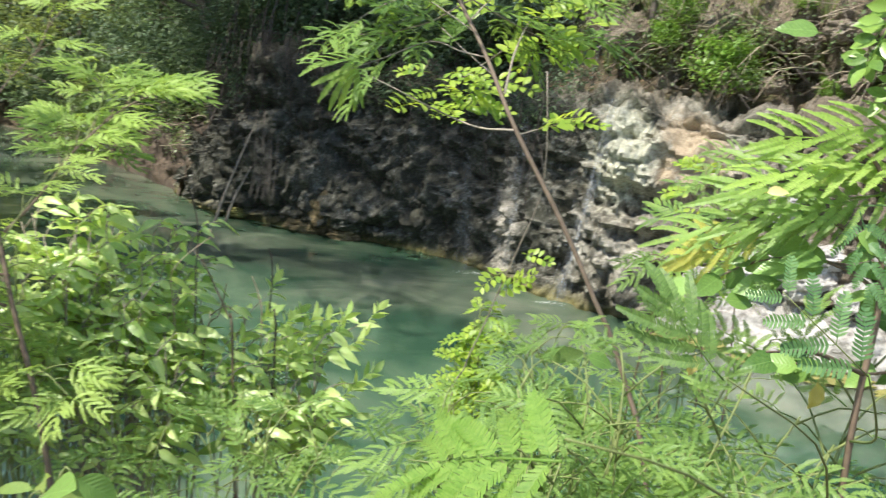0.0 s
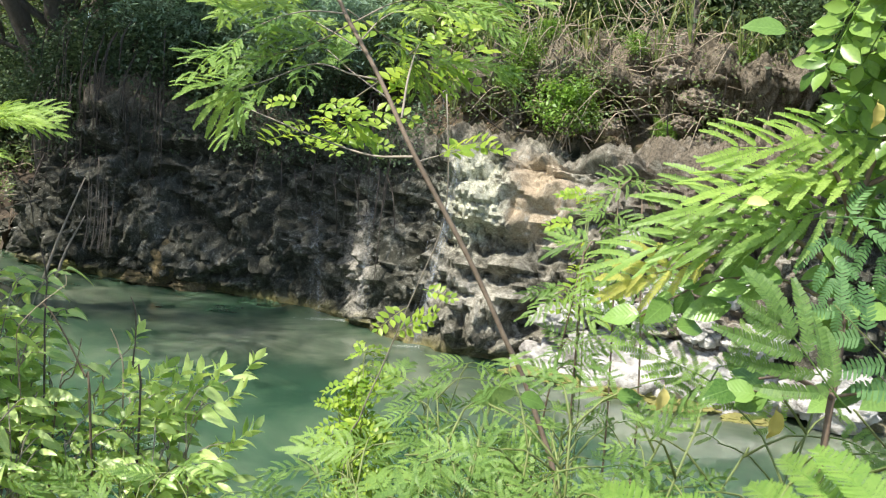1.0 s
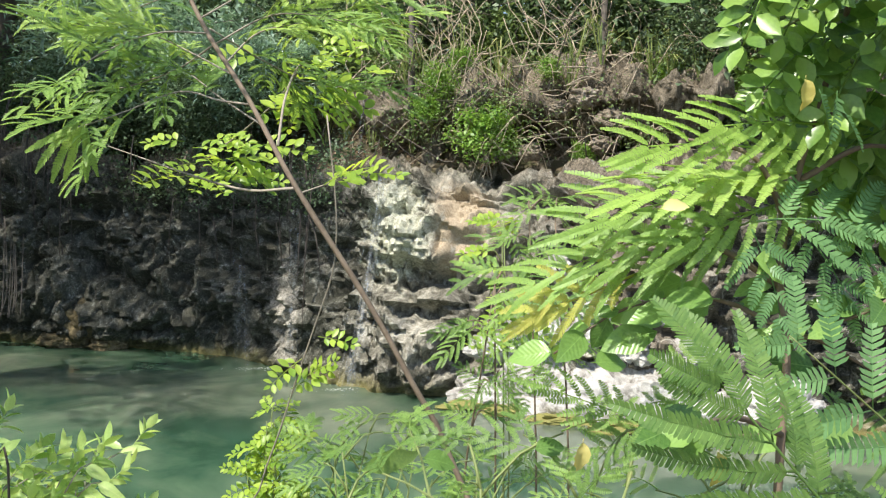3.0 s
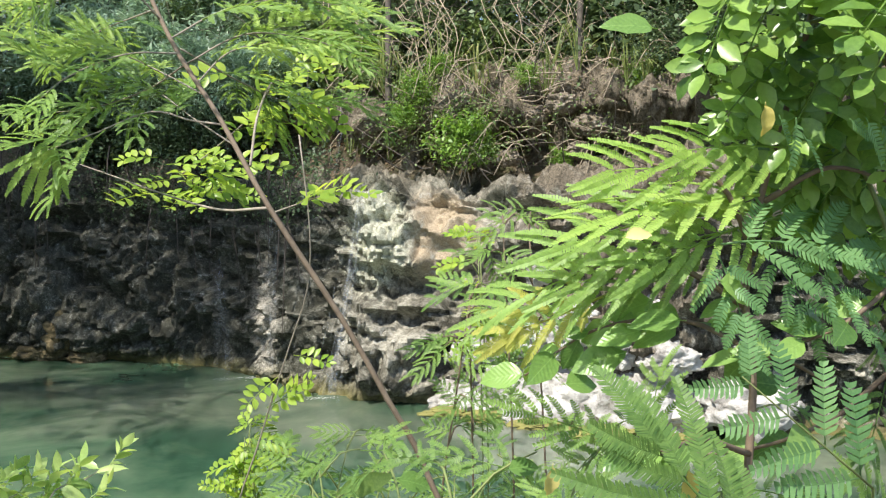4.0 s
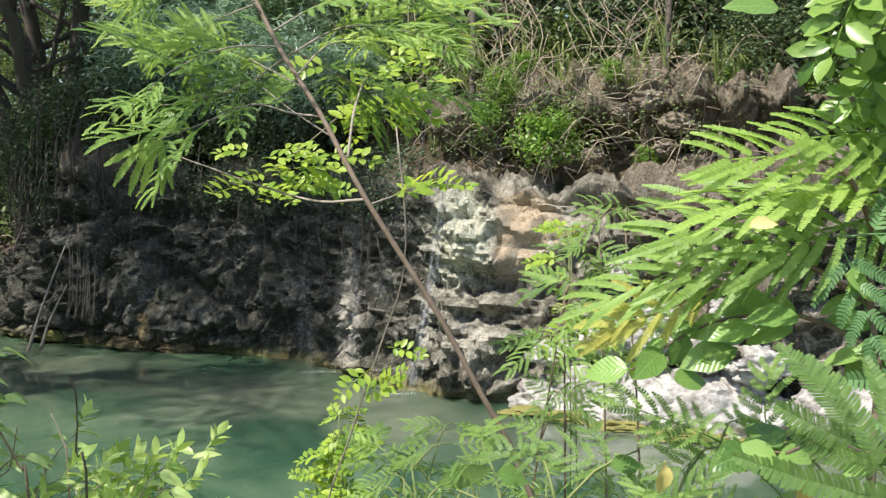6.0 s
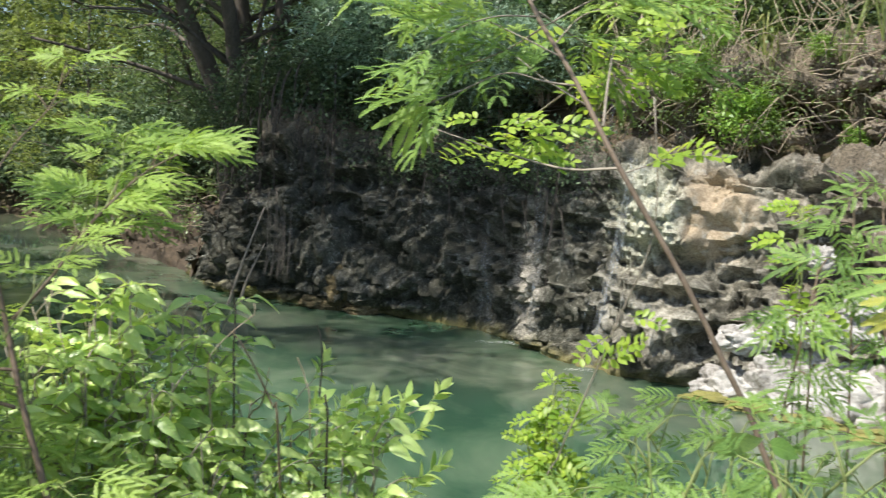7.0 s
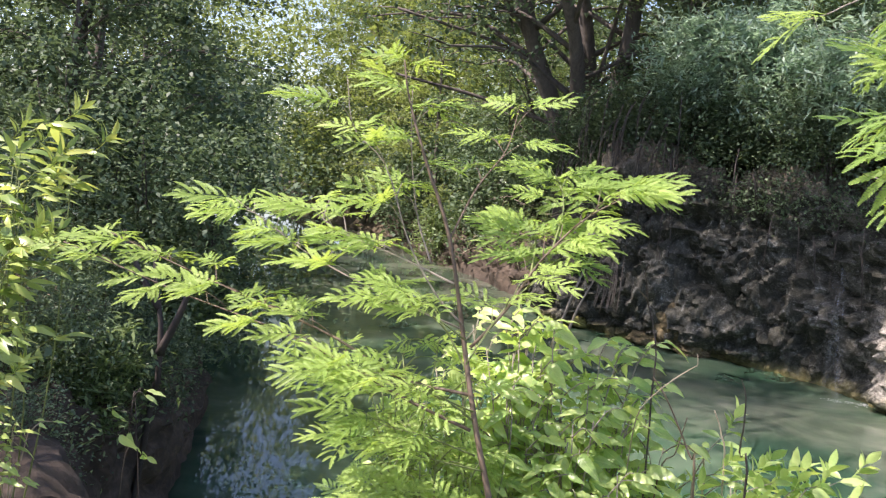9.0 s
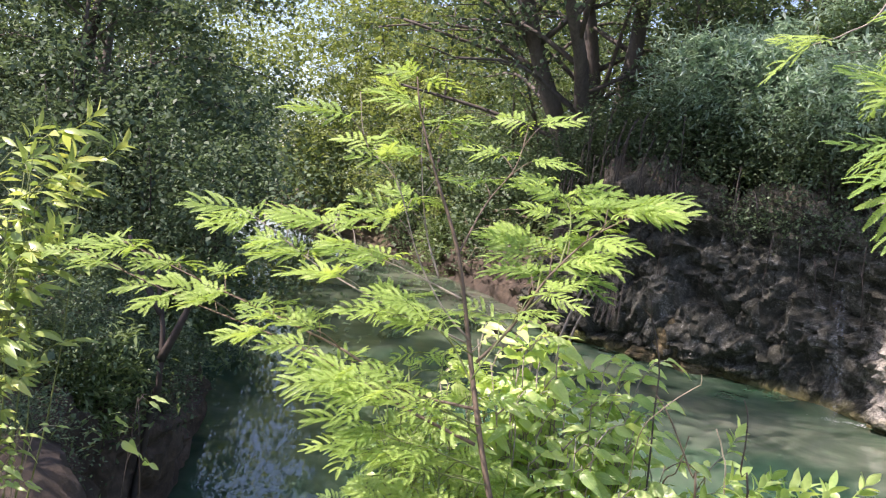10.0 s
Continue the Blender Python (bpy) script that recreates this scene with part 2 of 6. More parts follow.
    col = mix(nt, calc(nt, "MULTIPLY", run, calc(nt, "MULTIPLY_ADD", sep.outputs[0], 0.2, 0.45, clamp=True)), col, (0.62, 0.58, 0.52))
    # travertine at the foot of the fall, with its sunlit dapple painted pale
    ex = calc(nt, "MULTIPLY", calc(nt, "SUBTRACT", sep.outputs[0], 0.78), 4.6)
    sun_patch = calc(nt, "SUBTRACT", calc(nt, "MULTIPLY_ADD", lumps, 2.6, -0.35), calc(nt, "ADD", calc(nt, "MULTIPLY", ex, ex), calc(nt, "MULTIPLY", calc(nt, "ABSOLUTE", calc(nt, "SUBTRACT", sep.outputs[2], 0.9)), 0.7)), clamp=True)
    col = mix(nt, calc(nt, "MULTIPLY", sun_patch, 0.85), col, ramp(nt, fine, [(0.40, (0.10, 0.09, 0.065)), (0.56, (0.68, 0.63, 0.53))]))
    # yellow-green growth along the water's edge
    low = calc(nt, "MULTIPLY_ADD", sep.outputs[2], -4.0, calc(nt, "MULTIPLY_ADD", lumps, 2.6, -0.45), clamp=True)
    col = mix(nt, calc(nt, "MULTIPLY", low, 0.8), col, (0.24, 0.21, 0.06))
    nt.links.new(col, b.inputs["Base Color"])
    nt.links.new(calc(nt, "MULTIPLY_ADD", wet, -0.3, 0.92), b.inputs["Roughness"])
    b.inputs["Specular IOR Level"].default_value = 0.22
    bump(nt, b, calc(nt, "MULTIPLY_ADD", fine, 0.7, lumps), 0.8, 0.055)
    return m


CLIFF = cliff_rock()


def creek_water():
    """Milky green mineral water: silt scatters the light, ripples break the gloss."""
    m, nt, b = shader("milky_green_water")
    cloud = noise_fac(nt, 0.55, 5, 0.6, coord="World", distort=0.8)
    small = noise_fac(nt, 2.2, 5, 0.6, (1, 0.5, 1), "World", 0.5)
    f = calc(nt, "MULTIPLY_ADD", small, 0.12, calc(nt, "MULTIPLY", cloud, 0.88))
    shallow = ramp(nt, f, [(0.36, (0.045, 0.072, 0.046)), (0.5, (0.095, 0.125, 0.082)), (0.64, (0.175, 0.205, 0.138))])
    deep = ramp(nt, f, [(0.38, (0.028, 0.074, 0.042)), (0.62, (0.10, 0.162, 0.095))])
    # silt bar along the far side, deeper pool before, cliff's dark reflection painted behind
    sep = nt.nodes.new("ShaderNodeSeparateXYZ")
    nt.links.new(nt.nodes.new("ShaderNodeNewGeometry").outputs["Position"], sep.inputs[0])
    across = calc(nt, "MULTIPLY_ADD", sep.outputs[0], 0.62, sep.outputs[1])
    bar = calc(nt, "MULTIPLY_ADD", calc(nt, "ABSOLUTE", calc(nt, "SUBTRACT", across, 11.9)), -0.5, 1.25)
    # milky water upstream, its colour mixed paler to look sunlit
    upstream = calc(nt, "MULTIPLY", calc(nt, "MULTIPLY_ADD", sep.outputs[0], -0.25, -0.9, clamp=True), 0.85)
    depth = calc(nt, "ADD", calc(nt, "MAXIMUM", bar, upstream), calc(nt, "MULTIPLY_ADD", cloud, 1.8, -0.9), clamp=True)
    nt.links.new(mix(nt, depth, deep, shallow), b.inputs["Base Color"])
    b.inputs["Roughness"].default_value = 0.02
    b.inputs["IOR"].default_value = 1.33
    b.inputs["Subsurface Weight"].default_value = 1.0
    b.inputs["Subsurface Radius"].default_value = (0.8, 1.0, 0.85)
    b.inputs["Subsurface Scale"].default_value = 0.8
    rip = noise_fac(nt, 2.2, 2, 0.45, (1, 2.4, 1), "World", 0.8)
    rip2 = noise_fac(nt, 9.0, 2, 0.5, (1, 2.4, 1), "World", 0.4)
    bump(nt, b, calc(nt, "MULTIPLY_ADD", rip2, 0.03, rip), 0.012, 0.05)
    return m


WATER = creek_water()


def falling_water():
    m, nt, b = shader("falling_water")
    streak = noise_fac(nt, 26, 6, 0.7, (1, 1, 0.3), "World")
    b.inputs["Base Color"].default_value = (0.75, 0.8, 0.85, 1)
    b.inputs["Roughness"].default_value = 0.2
    nt.links.new(calc(nt, "MULTIPLY", calc(nt, "MULTIPLY_ADD", streak, 4.0, -1.85, clamp=True), 0.16), b.inputs["Alpha"])
    return m


FALL = falling_water()


# ---- geometry helpers ----
class Geo:
    """Vertices and faces of one mesh, gathered piece by piece."""

    def __init__(self):
        self.v, self.f = [], []

    def add(self, verts, faces):
        n = len(self.v)
        self.v.extend(verts)
        self.f.extend([tuple(i + n for i in f) for f in faces])

    def tube(self, pts, r0, r1, sides=6, wob=0.0, rng=random):
        pts = [Vector(p) for p in pts]
        rings, n = [], len(pts)
        side = Vector((1, 0, 0))
        for k, p in enumerate(pts):
            d = (pts[min(k + 1, n - 1)] - pts[max(k - 1, 0)]).normalized()
            side = side - d * side.dot(d)
            side = (side if side.length > 1e-3 else d.orthogonal()).normalized()
            up = d.cross(side)
            r = r0 + (r1 - r0) * k / (n - 1)
            ring = []
            for s in range(sides):
                a = 2 * math.pi * s / sides
                rr = r * (1 + wob * (rng.random() - 0.5))
                ring.append(tuple(p + (side * math.cos(a) + up * math.sin(a)) * rr))
            rings.extend(ring)
        faces = []
        for k in range(n - 1):
            for s in range(sides):
                a, b = k * sides + s, k * sides + (s + 1) % sides
                faces.append((a, b, b + sides, a + sides))
        faces.append(tuple(range(sides))[::-1])
        faces.append(tuple(range((n - 1) * sides, n * sides)))
        self.add(rings, faces)

    def mesh(self, name, mat, smooth=True, origin=(0, 0, 0)):
        me = bpy.data.meshes.new(name)
        o = Vector(origin)
        me.from_pydata([tuple(Vector(v) - o) for v in self.v] if any(origin) else self.v, [], self.f)
        me.materials.append(mat)
        if smooth:
            me.polygons.foreach_set("use_smooth", [True] * len(me.polygons))
        return me


def base_of(o):
    """Where the thing that a part belongs to stands; parts are not shifted themselves."""
    return o.location if o.parent is None else base_of(o.parent)


def part(name, geo, mat, parent, label="", smooth=True):
    """One mesh object under a thing; geo is in world places, the parent an Empty that is only shifted."""
    o = new(name, geo.mesh(name, mat, smooth, base_of(parent)))
    o.parent = parent
    return tagged(o, label) if label else o


def thing(name, base, label, category, group="", kind=""):
    e = new(name)
    e.location = base
    e.empty_display_size = 0.1
    return tagged(e, label, category, group, kind)


def leaf_part(name, me, parent, m):
    """A leaf or frond at the world pose m, under a thing; alike leaves share one mesh."""
    o = new(name, me)
    o.parent = parent
    o.matrix_basis = Matrix.Translation(-base_of(parent)) @ m
    return o


def aim(at, d, up=(0, 0, 1), twist=0.0, size=1.0):
    """Pose with +Y along d and +Z near up."""
    y = Vector(d).normalized()
    z = Vector(up)
    z = z - y * z.dot(y)
    z = (z if z.length > 1e-3 else y.orthogonal()).normalized()
    x = y.cross(z)
    m = Matrix((x, y, z)).transposed()
    return Matrix.Translation(at) @ m.to_4x4() @ Matrix.Rotation(twist, 4, "Y") @ Matrix.Scale(size, 4)


def smooth_line(pts, n):
    """n + 1 points evenly along a Catmull-Rom curve through pts."""
    P = [Vector(p) for p in pts]
    P = [P[0] * 2 - P[1]] + P + [P[-1] * 2 - P[-2]]
    out, seg = [], len(P) - 3
    for k in range(n + 1):
        u = k / n * seg
        i = min(int(u), seg - 1)
        t = u - i
        a, b, c, d = P[i:i + 4]
        out.append(0.5 * ((2 * b) + (c - a) * t + (2 * a - 5 * b + 4 * c - d) * t * t + (3 * b - a - 3 * c + d) * t ** 3))
    return out


def along(pts, u):
    k = min(int(u * (len(pts) - 1)), len(pts) - 2)
    t = u * (len(pts) - 1) - k
    return pts[k].lerp(pts[k + 1], t), (pts[k + 1] - pts[k]).normalized()


# ---- leaf shapes, each along +Y from its stalk at the origin, 1 unit long ----
def blade(width, curl=0.12, fold=0.10, n=6, peak=0.42, stalk=0.1, wave=0.0, seed=0):
    """One broad leaf with a raised midrib fold and a drooping tip."""
    rng = random.Random(seed)
    g, v = Geo(), []
    for k in range(n + 1):
        u = k / n
        y = stalk + (1 - stalk) * u
        w = width * (math.sin(math.pi * min(1, u ** (math.log(0.5) / math.log(peak)))) ** 0.85) if 0 < u < 1 else 0.004
        z = -curl * y * y + wave * (rng.random() - 0.5)
        side = wave * (rng.random() - 0.5)
        v += [(-w + side, y, z + fold * w / max(width, 1e-3) * width * 2), (side, y, z), (w + side, y, z + fold * w / max(width, 1e-3) * width * 2)]
    f = []
    for k in range(n):
        a = 3 * k
        f += [(a, a + 1, a + 4, a + 3), (a + 1, a + 2, a + 5, a + 4)]
    g.add(v, f)
    g.tube([(0, 0, 0), (0, stalk * 0.6, 0.0), (0, stalk + 0.05, -curl * stalk * stalk)], 0.012, 0.008, 3)
    return g


def feather(n, width, droop=0.15, bend=0.0, seed=0, gap=0.94, start=0.06):
    """A narrow pinna: two ranks of small oblong leaflets, folded up or down along a thin rachis."""
    rng = random.Random(seed)
    g = Geo()

    def at(u):
        return Vector((bend * u * u, u, -droop * u * u))
    g.tube([at(k / 3) for k in range(4)], 0.010, 0.004, 3)
    h = gap * (1 - start) / n * 0.5
    fold = 0.3 * rng.random() - 0.12
    for k in range(n):
        u = start + (1 - start) * (k + 0.5) / n
        p = at(u)
        L = width * min(1.0, 0.55 + 3.0 * u, 0.35 + 2.4 * (1 - u)) * (0.86 + 0.28 * rng.random())
        for s in (-1, 1):
            d = Vector((s * 0.88, 0.42 + 0.16 * rng.random(), fold + 0.16 * (rng.random() - 0.5))).normalized()
            q = Vector((2 * bend * u, 1, -2 * droop * u))
            if n < 20:
                g.add([tuple(p - q * h * 0.8), tuple(p + d * L * 0.8 - q * h), tuple(p + d * L + q * h * 0.3), tuple(p + q * h)], [(0, 1, 2, 3)])
                continue
            g.add([tuple(p - q * h), tuple(p + d * L * 0.84 - q * h * 0.98), tuple(p + d * L), tuple(p + d * L * 0.86 + q * h * 0.8), tuple(p + q * h * 0.95)], [(0, 1, 2, 3, 4)])
    return g


def compound(pairs, n, length, width, droop=0.25, seed=0, spread=0.95, stalk=0.2):
    """A twice-feathered leaf: pairs of pinnae along an arching stalk."""
    rng = random.Random(seed)
    g = Geo()

    def at(u):
        return Vector((0.04 * math.sin(3 * u + seed), u, -droop * u * u))
    g.tube([at(k / 6) for k in range(7)], 0.011, 0.006, 4)
    for k in range(pairs):
        u = stalk + (1 - stalk) * (k / max(1, pairs - 1))
        for s in (-1, 1):
            yaw = s * (spread * (1 - 0.5 * k / max(1, pairs - 1)) + 0.3 * (rng.random() - 0.5))
            L = length * (0.8 + 0.35 * math.sin(math.pi * (0.25 + 0.6 * k / max(1, pairs - 1)))) * (0.7 + 0.5 * rng.random())
            fe = feather(n, width / L, 0.22 + 0.2 * rng.random(), -s * 0.12, rng.randrange(999))
            m = Matrix.Translation(at(u)) @ Matrix.Rotation(-yaw, 4, "Z") @ Matrix.Rotation(0.08 + 0.3 * (rng.random() - 0.5), 4, "X") @ Matrix.Rotation(0.4 * (rng.random() - 0.5), 4, "Y") @ Matrix.Scale(L, 4)
            g.add([tuple(m @ Vector(v)) for v in fe.v], fe.f)
    return g


def pinnate(pairs, size, width, droop=0.2, seed=0, tip=True):
    """A once-feathered leaf with rounded leaflets in pairs."""
    rng = random.Random(seed)
    g = Geo()

    def at(u):
        return Vector((0.0, u, -droop * u * u))
    g.tube([at(k / 5) for k in range(6)], 0.012, 0.006, 3)
    spots = [(0.2 + 0.75 * k / (pairs - 1), s) for k in range(pairs) for s in (-1, 1)] + ([(1.0, 0)] if tip else [])
    for u, s in spots:
        L = size * (0.75 + 0.3 * math.sin(math.pi * u)) * (0.9 + 0.2 * rng.random())
        lf = blade(width, 0.15, 0.14, 4, 0.5, 0.08, 0.03, rng.randrange(999))
        yaw = s * (1.05 + 0.3 * (rng.random() - 0.5))
        m = Matrix.Translation(at(u)) @ Matrix.Rotation(-yaw, 4, "Z") @ Matrix.Rotation(0.15 + 0.5 * (rng.random() - 0.5), 4, "X") @ Matrix.Rotation(0.6 * (rng.random() - 0.5), 4, "Y") @ Matrix.Scale(L, 4)
        g.add([tuple(m @ Vector(v)) for v in lf.v], lf.f)
    return g


def shoot(n, size, width, seed=0, open_=0.9):
    """A leafy shoot tip: n long leaves spiralling round its end."""
    rng = random.Random(seed)
    g = Geo()
    g.tube([(0, 0, 0), (0, 0.5, 0.02), (0, 1, 0)], 0.02, 0.012, 4)
    for k in range(n):
        u = 0.3 + 0.7 * k / (n - 1)
        lf = blade(width, 0.18 + 0.2 * rng.random(), 0.12, 5, 0.45, 0.1, 0.02, rng.randrange(999))
        tilt = open_ * (1.25 - 0.75 * u) + 0.25 * (rng.random() - 0.5)
        m = Matrix.Translation((0, u, 0)) @ Matrix.Rotation(2.4 * k, 4, "Y") @ Matrix.Rotation(-tilt, 4, "X") @ Matrix.Scale(size * (0.75 + 0.4 * rng.random()), 4)
        g.add([tuple(m @ Vector(v)) for v in lf.v], lf.f)
    return g


def leaf_cloud(spots, size, width, rng, flat=0.35):
    """Many small folded leaves, one quad each, at the given places: vertex and face arrays."""
    P = np.array(spots, dtype=float)
    n = len(P)
    d = rng.normal(size=(n, 3))
    d[:, 2] = d[:, 2] * 0.6 - 0.25
    d /= np.linalg.norm(d, axis=1)[:, None]
    up = rng.normal(size=(n, 3)) * flat + np.array([0, 0, 1.0])
    s = np.cross(d, up)
    s /= np.linalg.norm(s, axis=1)[:, None] + 1e-9
    nrm = np.cross(s, d)
    L = size * rng.uniform(0.65, 1.35, n)[:, None]
    W = L * width
    v = np.stack([P, P + d * L * 0.45 - s * W + nrm * W * 0.35, P + d * L - nrm * L * 0.1, P + d * L * 0.45 + s * W + nrm * W * 0.35], 1).reshape(-1, 3)
    f = np.arange(4 * n).reshape(-1, 4)
    return v, f


def cloud_mesh(name, v, f, mat):
    me = bpy.data.meshes.new(name)
    me.vertices.add(len(v))
    me.vertices.foreach_set("co", np.asarray(v, dtype=np.float32).ravel())
    me.loops.add(f.size)
    me.loops.foreach_set("vertex_index", f.astype(np.int32).ravel())
    me.polygons.add(len(f))
    me.polygons.foreach_set("loop_start", np.arange(0, f.size, f.shape[1], dtype=np.int32))
    me.update(calc_edges=True)
    me.materials.append(mat)
    return me


# ---- the land: creek bed, banks and slopes in one sheet ----
FAR_SHORE = [(-60, 75), (-30, 45), (-13, 27.5), (-9.5, 23.6), (-7.2, 20.9), (-5.6, 18.3), (-4.4, 17.0), (-3.0, 16.25), (-1.1, 15.6),
             (0.5, 14.3), (1.45, 12.5), (2.6, 11.75), (4.0, 10.65), (5.0, 9.9), (7.0, 9.0), (10.0, 7.5), (14.0, 5.0), (40, -8)]
NEAR_SHORE = [(-60, 66), (-30, 37), (-13.5, 18.4), (-8.5, 10.5), (-6.5, 8.2), (-5.45, 6.9), (-4.8, 5.9), (-4.6, 5.0), (-4.25, 4.2), (-3.5, 3.6), (-2.5, 3.4),
              (0.0, 3.6), (3.0, 3.9), (6.0, 3.4), (10.0, 1.2), (14.0, -2.0), (40, -16)]


def shore(line, x):
    return np.interp(x, [p[0] for p in line], [p[1] for p in line])


def step(a, b, x):
    t = np.clip((x - a) / (b - a), 0, 1)
    return t * t * (3 - 2 * t)


def waves(x, y, k, seed):
    """Cheap smooth unevenness."""
    r = np.random.RandomState(seed)
    z = 0
    for _ in range(7):
        a, p, q = r.uniform(0, 6.28), r.uniform(0, 6.28), k * r.uniform(0.6, 1.8)
        z = z + np.sin(q * (x * math.cos(a) + y * math.sin(a)) + p) / 7
    return z


def bank_height(x):
    return 1.35 + 1.65 * step(-5.6, -3.4, x)


def land(x, y):
    x, y = np.asarray(x, float), np.asarray(y, float)
    df = (y - shore(FAR_SHORE, x)) * 0.76
    dn = (shore(NEAR_SHORE, x) - y) * 0.8
    left = 1 - step(-4.4, -3.7, x)
    z = np.full(np.broadcast(x, y).shape, -0.8)
    near_soft = 0.12 + 0.93 * step(0.1, 1.9, dn) + 0.35 * step(2.2, 7.0, dn)
    near_steep = 0.75 * step(0.02, 0.35, dn) + 0.65 * step(0.3, 2.4, dn)
    near = near_soft * (1 - left) + near_steep * left + 0.05 * np.clip(dn - 4, 0, 80)
    z = z + (0.8 + near) * step(-0.35, 0.25, dn)
    b = bank_height(x)
    far = 0.05 + (b - 0.15) * step(0.9, 1.7, df) + 1.25 * step(1.4, 3.0, df) * step(-5.6, -3.0, x) + 0.14 * np.clip(df - 2.2, 0, 14)
    z = z + (0.8 + far) * step(0.0, 0.7, df)
    land_only = np.maximum(step(0.2, 0.8, dn), step(0.8, 1.8, df))
    return z + (0.05 * waves(x, y, 3.2, 1) + 0.03 * waves(x, y, 9.0, 2)) * (0.4 + 0.6 * land_only)


def axis(a, b, fine, far):
    inner = np.arange(a, b + 1e-6, fine)
    out = [1.0]
    while out[-1] < far:
        out.append(out[-1] * 1.35 + 0.3)
    out = np.array(out) - 0.6
    return np.concatenate([(a - out)[::-1], inner, b + out])


gx, gy = axis(-18, 14, 0.2, 600), axis(-5, 32, 0.2, 600)
X, Y = np.meshgrid(gx, gy)
Z = land(X, Y)
nx, ny = len(gx), len(gy)
idx = np.arange(nx * ny).reshape(ny, nx)
quads = np.stack([idx[:-1, :-1], idx[:-1, 1:], idx[1:, 1:], idx[1:, :-1]], -1).reshape(-1, 4)
SOIL_GROUND = simple("leaf_strewn_soil", [(0.3, (0.035, 0.028, 0.018)), (0.5, (0.10, 0.075, 0.045)), (0.62, (0.07, 0.08, 0.03)), (0.78, (0.24, 0.18, 0.11))], 1.1, 0.95, 0.9, 0.03, 11)
me = cloud_mesh("ground", np.stack([X, Y, Z], -1).reshape(-1, 3), quads, SOIL_GROUND)
me.polygons.foreach_set("use_smooth", [True] * len(me.polygons))
tagged(new("ground", me), "brown soil banks strewn with dead leaves beside the creek", "ground", kind="structure")


def on_land(x, y, lift=0.0):
    return Vector((x, y, float(land(x, y)) + lift))


# ---- water sheet ----
g = Geo()
wx = np.concatenate([[-300, -80], np.arange(-40, 30, 2.0), [80, 300]])
wy = np.concatenate([[-100, -30], np.arange(-10, 50, 2.0), [90, 300]])
g.add([(x, y, 0.0) for y in wy for x in wx], [(j * len(wx) + i, j * len(wx) + i + 1, (j + 1) * len(wx) + i + 1, (j + 1) * len(wx) + i) for j in range(len(wy) - 1) for i in range(len(wx) - 1)])
tagged(new("water", g.mesh("water", WATER)), "slow milky green creek water with faint ripples", "water", kind="structure")


# ---- travertine cliff on the far shore ----
def lumps(w, sx, sz):
    """Rounded lumps with narrow clefts between them, from 1 on a crown to below 0 in a cleft."""
    d = noise.voronoi(Vector((w.x * sx, w.y * sx, w.z * sz)))[0]
    return 1.0 - 1.9 * d[0] * d[0] - 0.5 * max(0.0, 1 - (d[1] - d[0]) / 0.14)


def relief(p, calm=1.0):
    """How far the rock stands out at p: buttresses, overhanging ledges, drapery folds, rounded lumps, crumbly grain."""
    w = p + noise.noise_vector(p * 0.7) * 0.4 + noise.noise_vector(p * 2.6) * 0.13 + noise.noise_vector(p * 8.0) * 0.03
    d = 0.6 * noise.noise(Vector((w.x * 0.55, w.y * 0.55, w.z * 0.22)) + Vector((7, 3, 1)))
    d += 0.15 * noise.noise(Vector((w.x * 0.8, w.y * 0.8, w.z * 1.7)) + Vector((1, 8, 4)))
    fold = noise.noise(Vector((w.x * 0.5, w.y * 0.5, w.z * 0.7)) + Vector((4, 4, 9)))
    d += (0.28 + 0.25 * fold) * (0.4 - abs(noise.noise(Vector((w.x * 1.9, w.y * 1.9, w.z * 0.35)) + Vector((2, 6, 3)))))
    clay = math.exp(-((p.x - 3.0) / 0.5) ** 2 - ((p.z - 2.2) / 0.55) ** 2)
    r = (0.55 + 0.6 * min(1.0, max(0.0, 0.5 - 1.4 * fold))) * (1 - 0.8 * clay)
    d += (0.17 * lumps(w, 1.25, 1.9) + 0.09 * lumps(w + Vector((3, 1, 2)), 2.9, 4.0) + 0.045 * lumps(w + Vector((1, 5, 2)), 7.0, 9.0) - 0.16) * r
    d += 0.15 * noise.fractal(w * 3.0, 0.7, 2.1, 7) * (1 - 0.6 * clay)
    # thin beds of tufa, each lip overhanging the next, on the dry part of the face
    bed = noise.noise(Vector((w.x * 1.3, w.y * 1.3, w.z * 6.0)) + Vector((3, 7, 2))) + 0.5 * noise.noise(Vector((w.x * 3.1, w.y * 3.1, w.z * 12.0)))
    dry = min(1.0, max(0.0, (p.x - 0.9) / 1.0)) * (1 - 0.85 * clay)
    d += (0.035 + 0.065 * dry) * max(-1.0, min(1.0, bed * 3.2))
    # undercut slots between the layers, and hollows
    slot = noise.noise(Vector((w.x * 1.5, w.y * 1.5, w.z * 3.2)) + Vector((9, 2, 7)))
    d -= 0.4 * max(0.0, slot - 0.24) * r
    d -= 0.75 * max(0.0, noise.noise(Vector((w.x * 1.1, w.y * 1.1, w.z * 2.2)) + Vector((5, 5, 0))) - 0.2) * (1 - clay)
    return d * calm


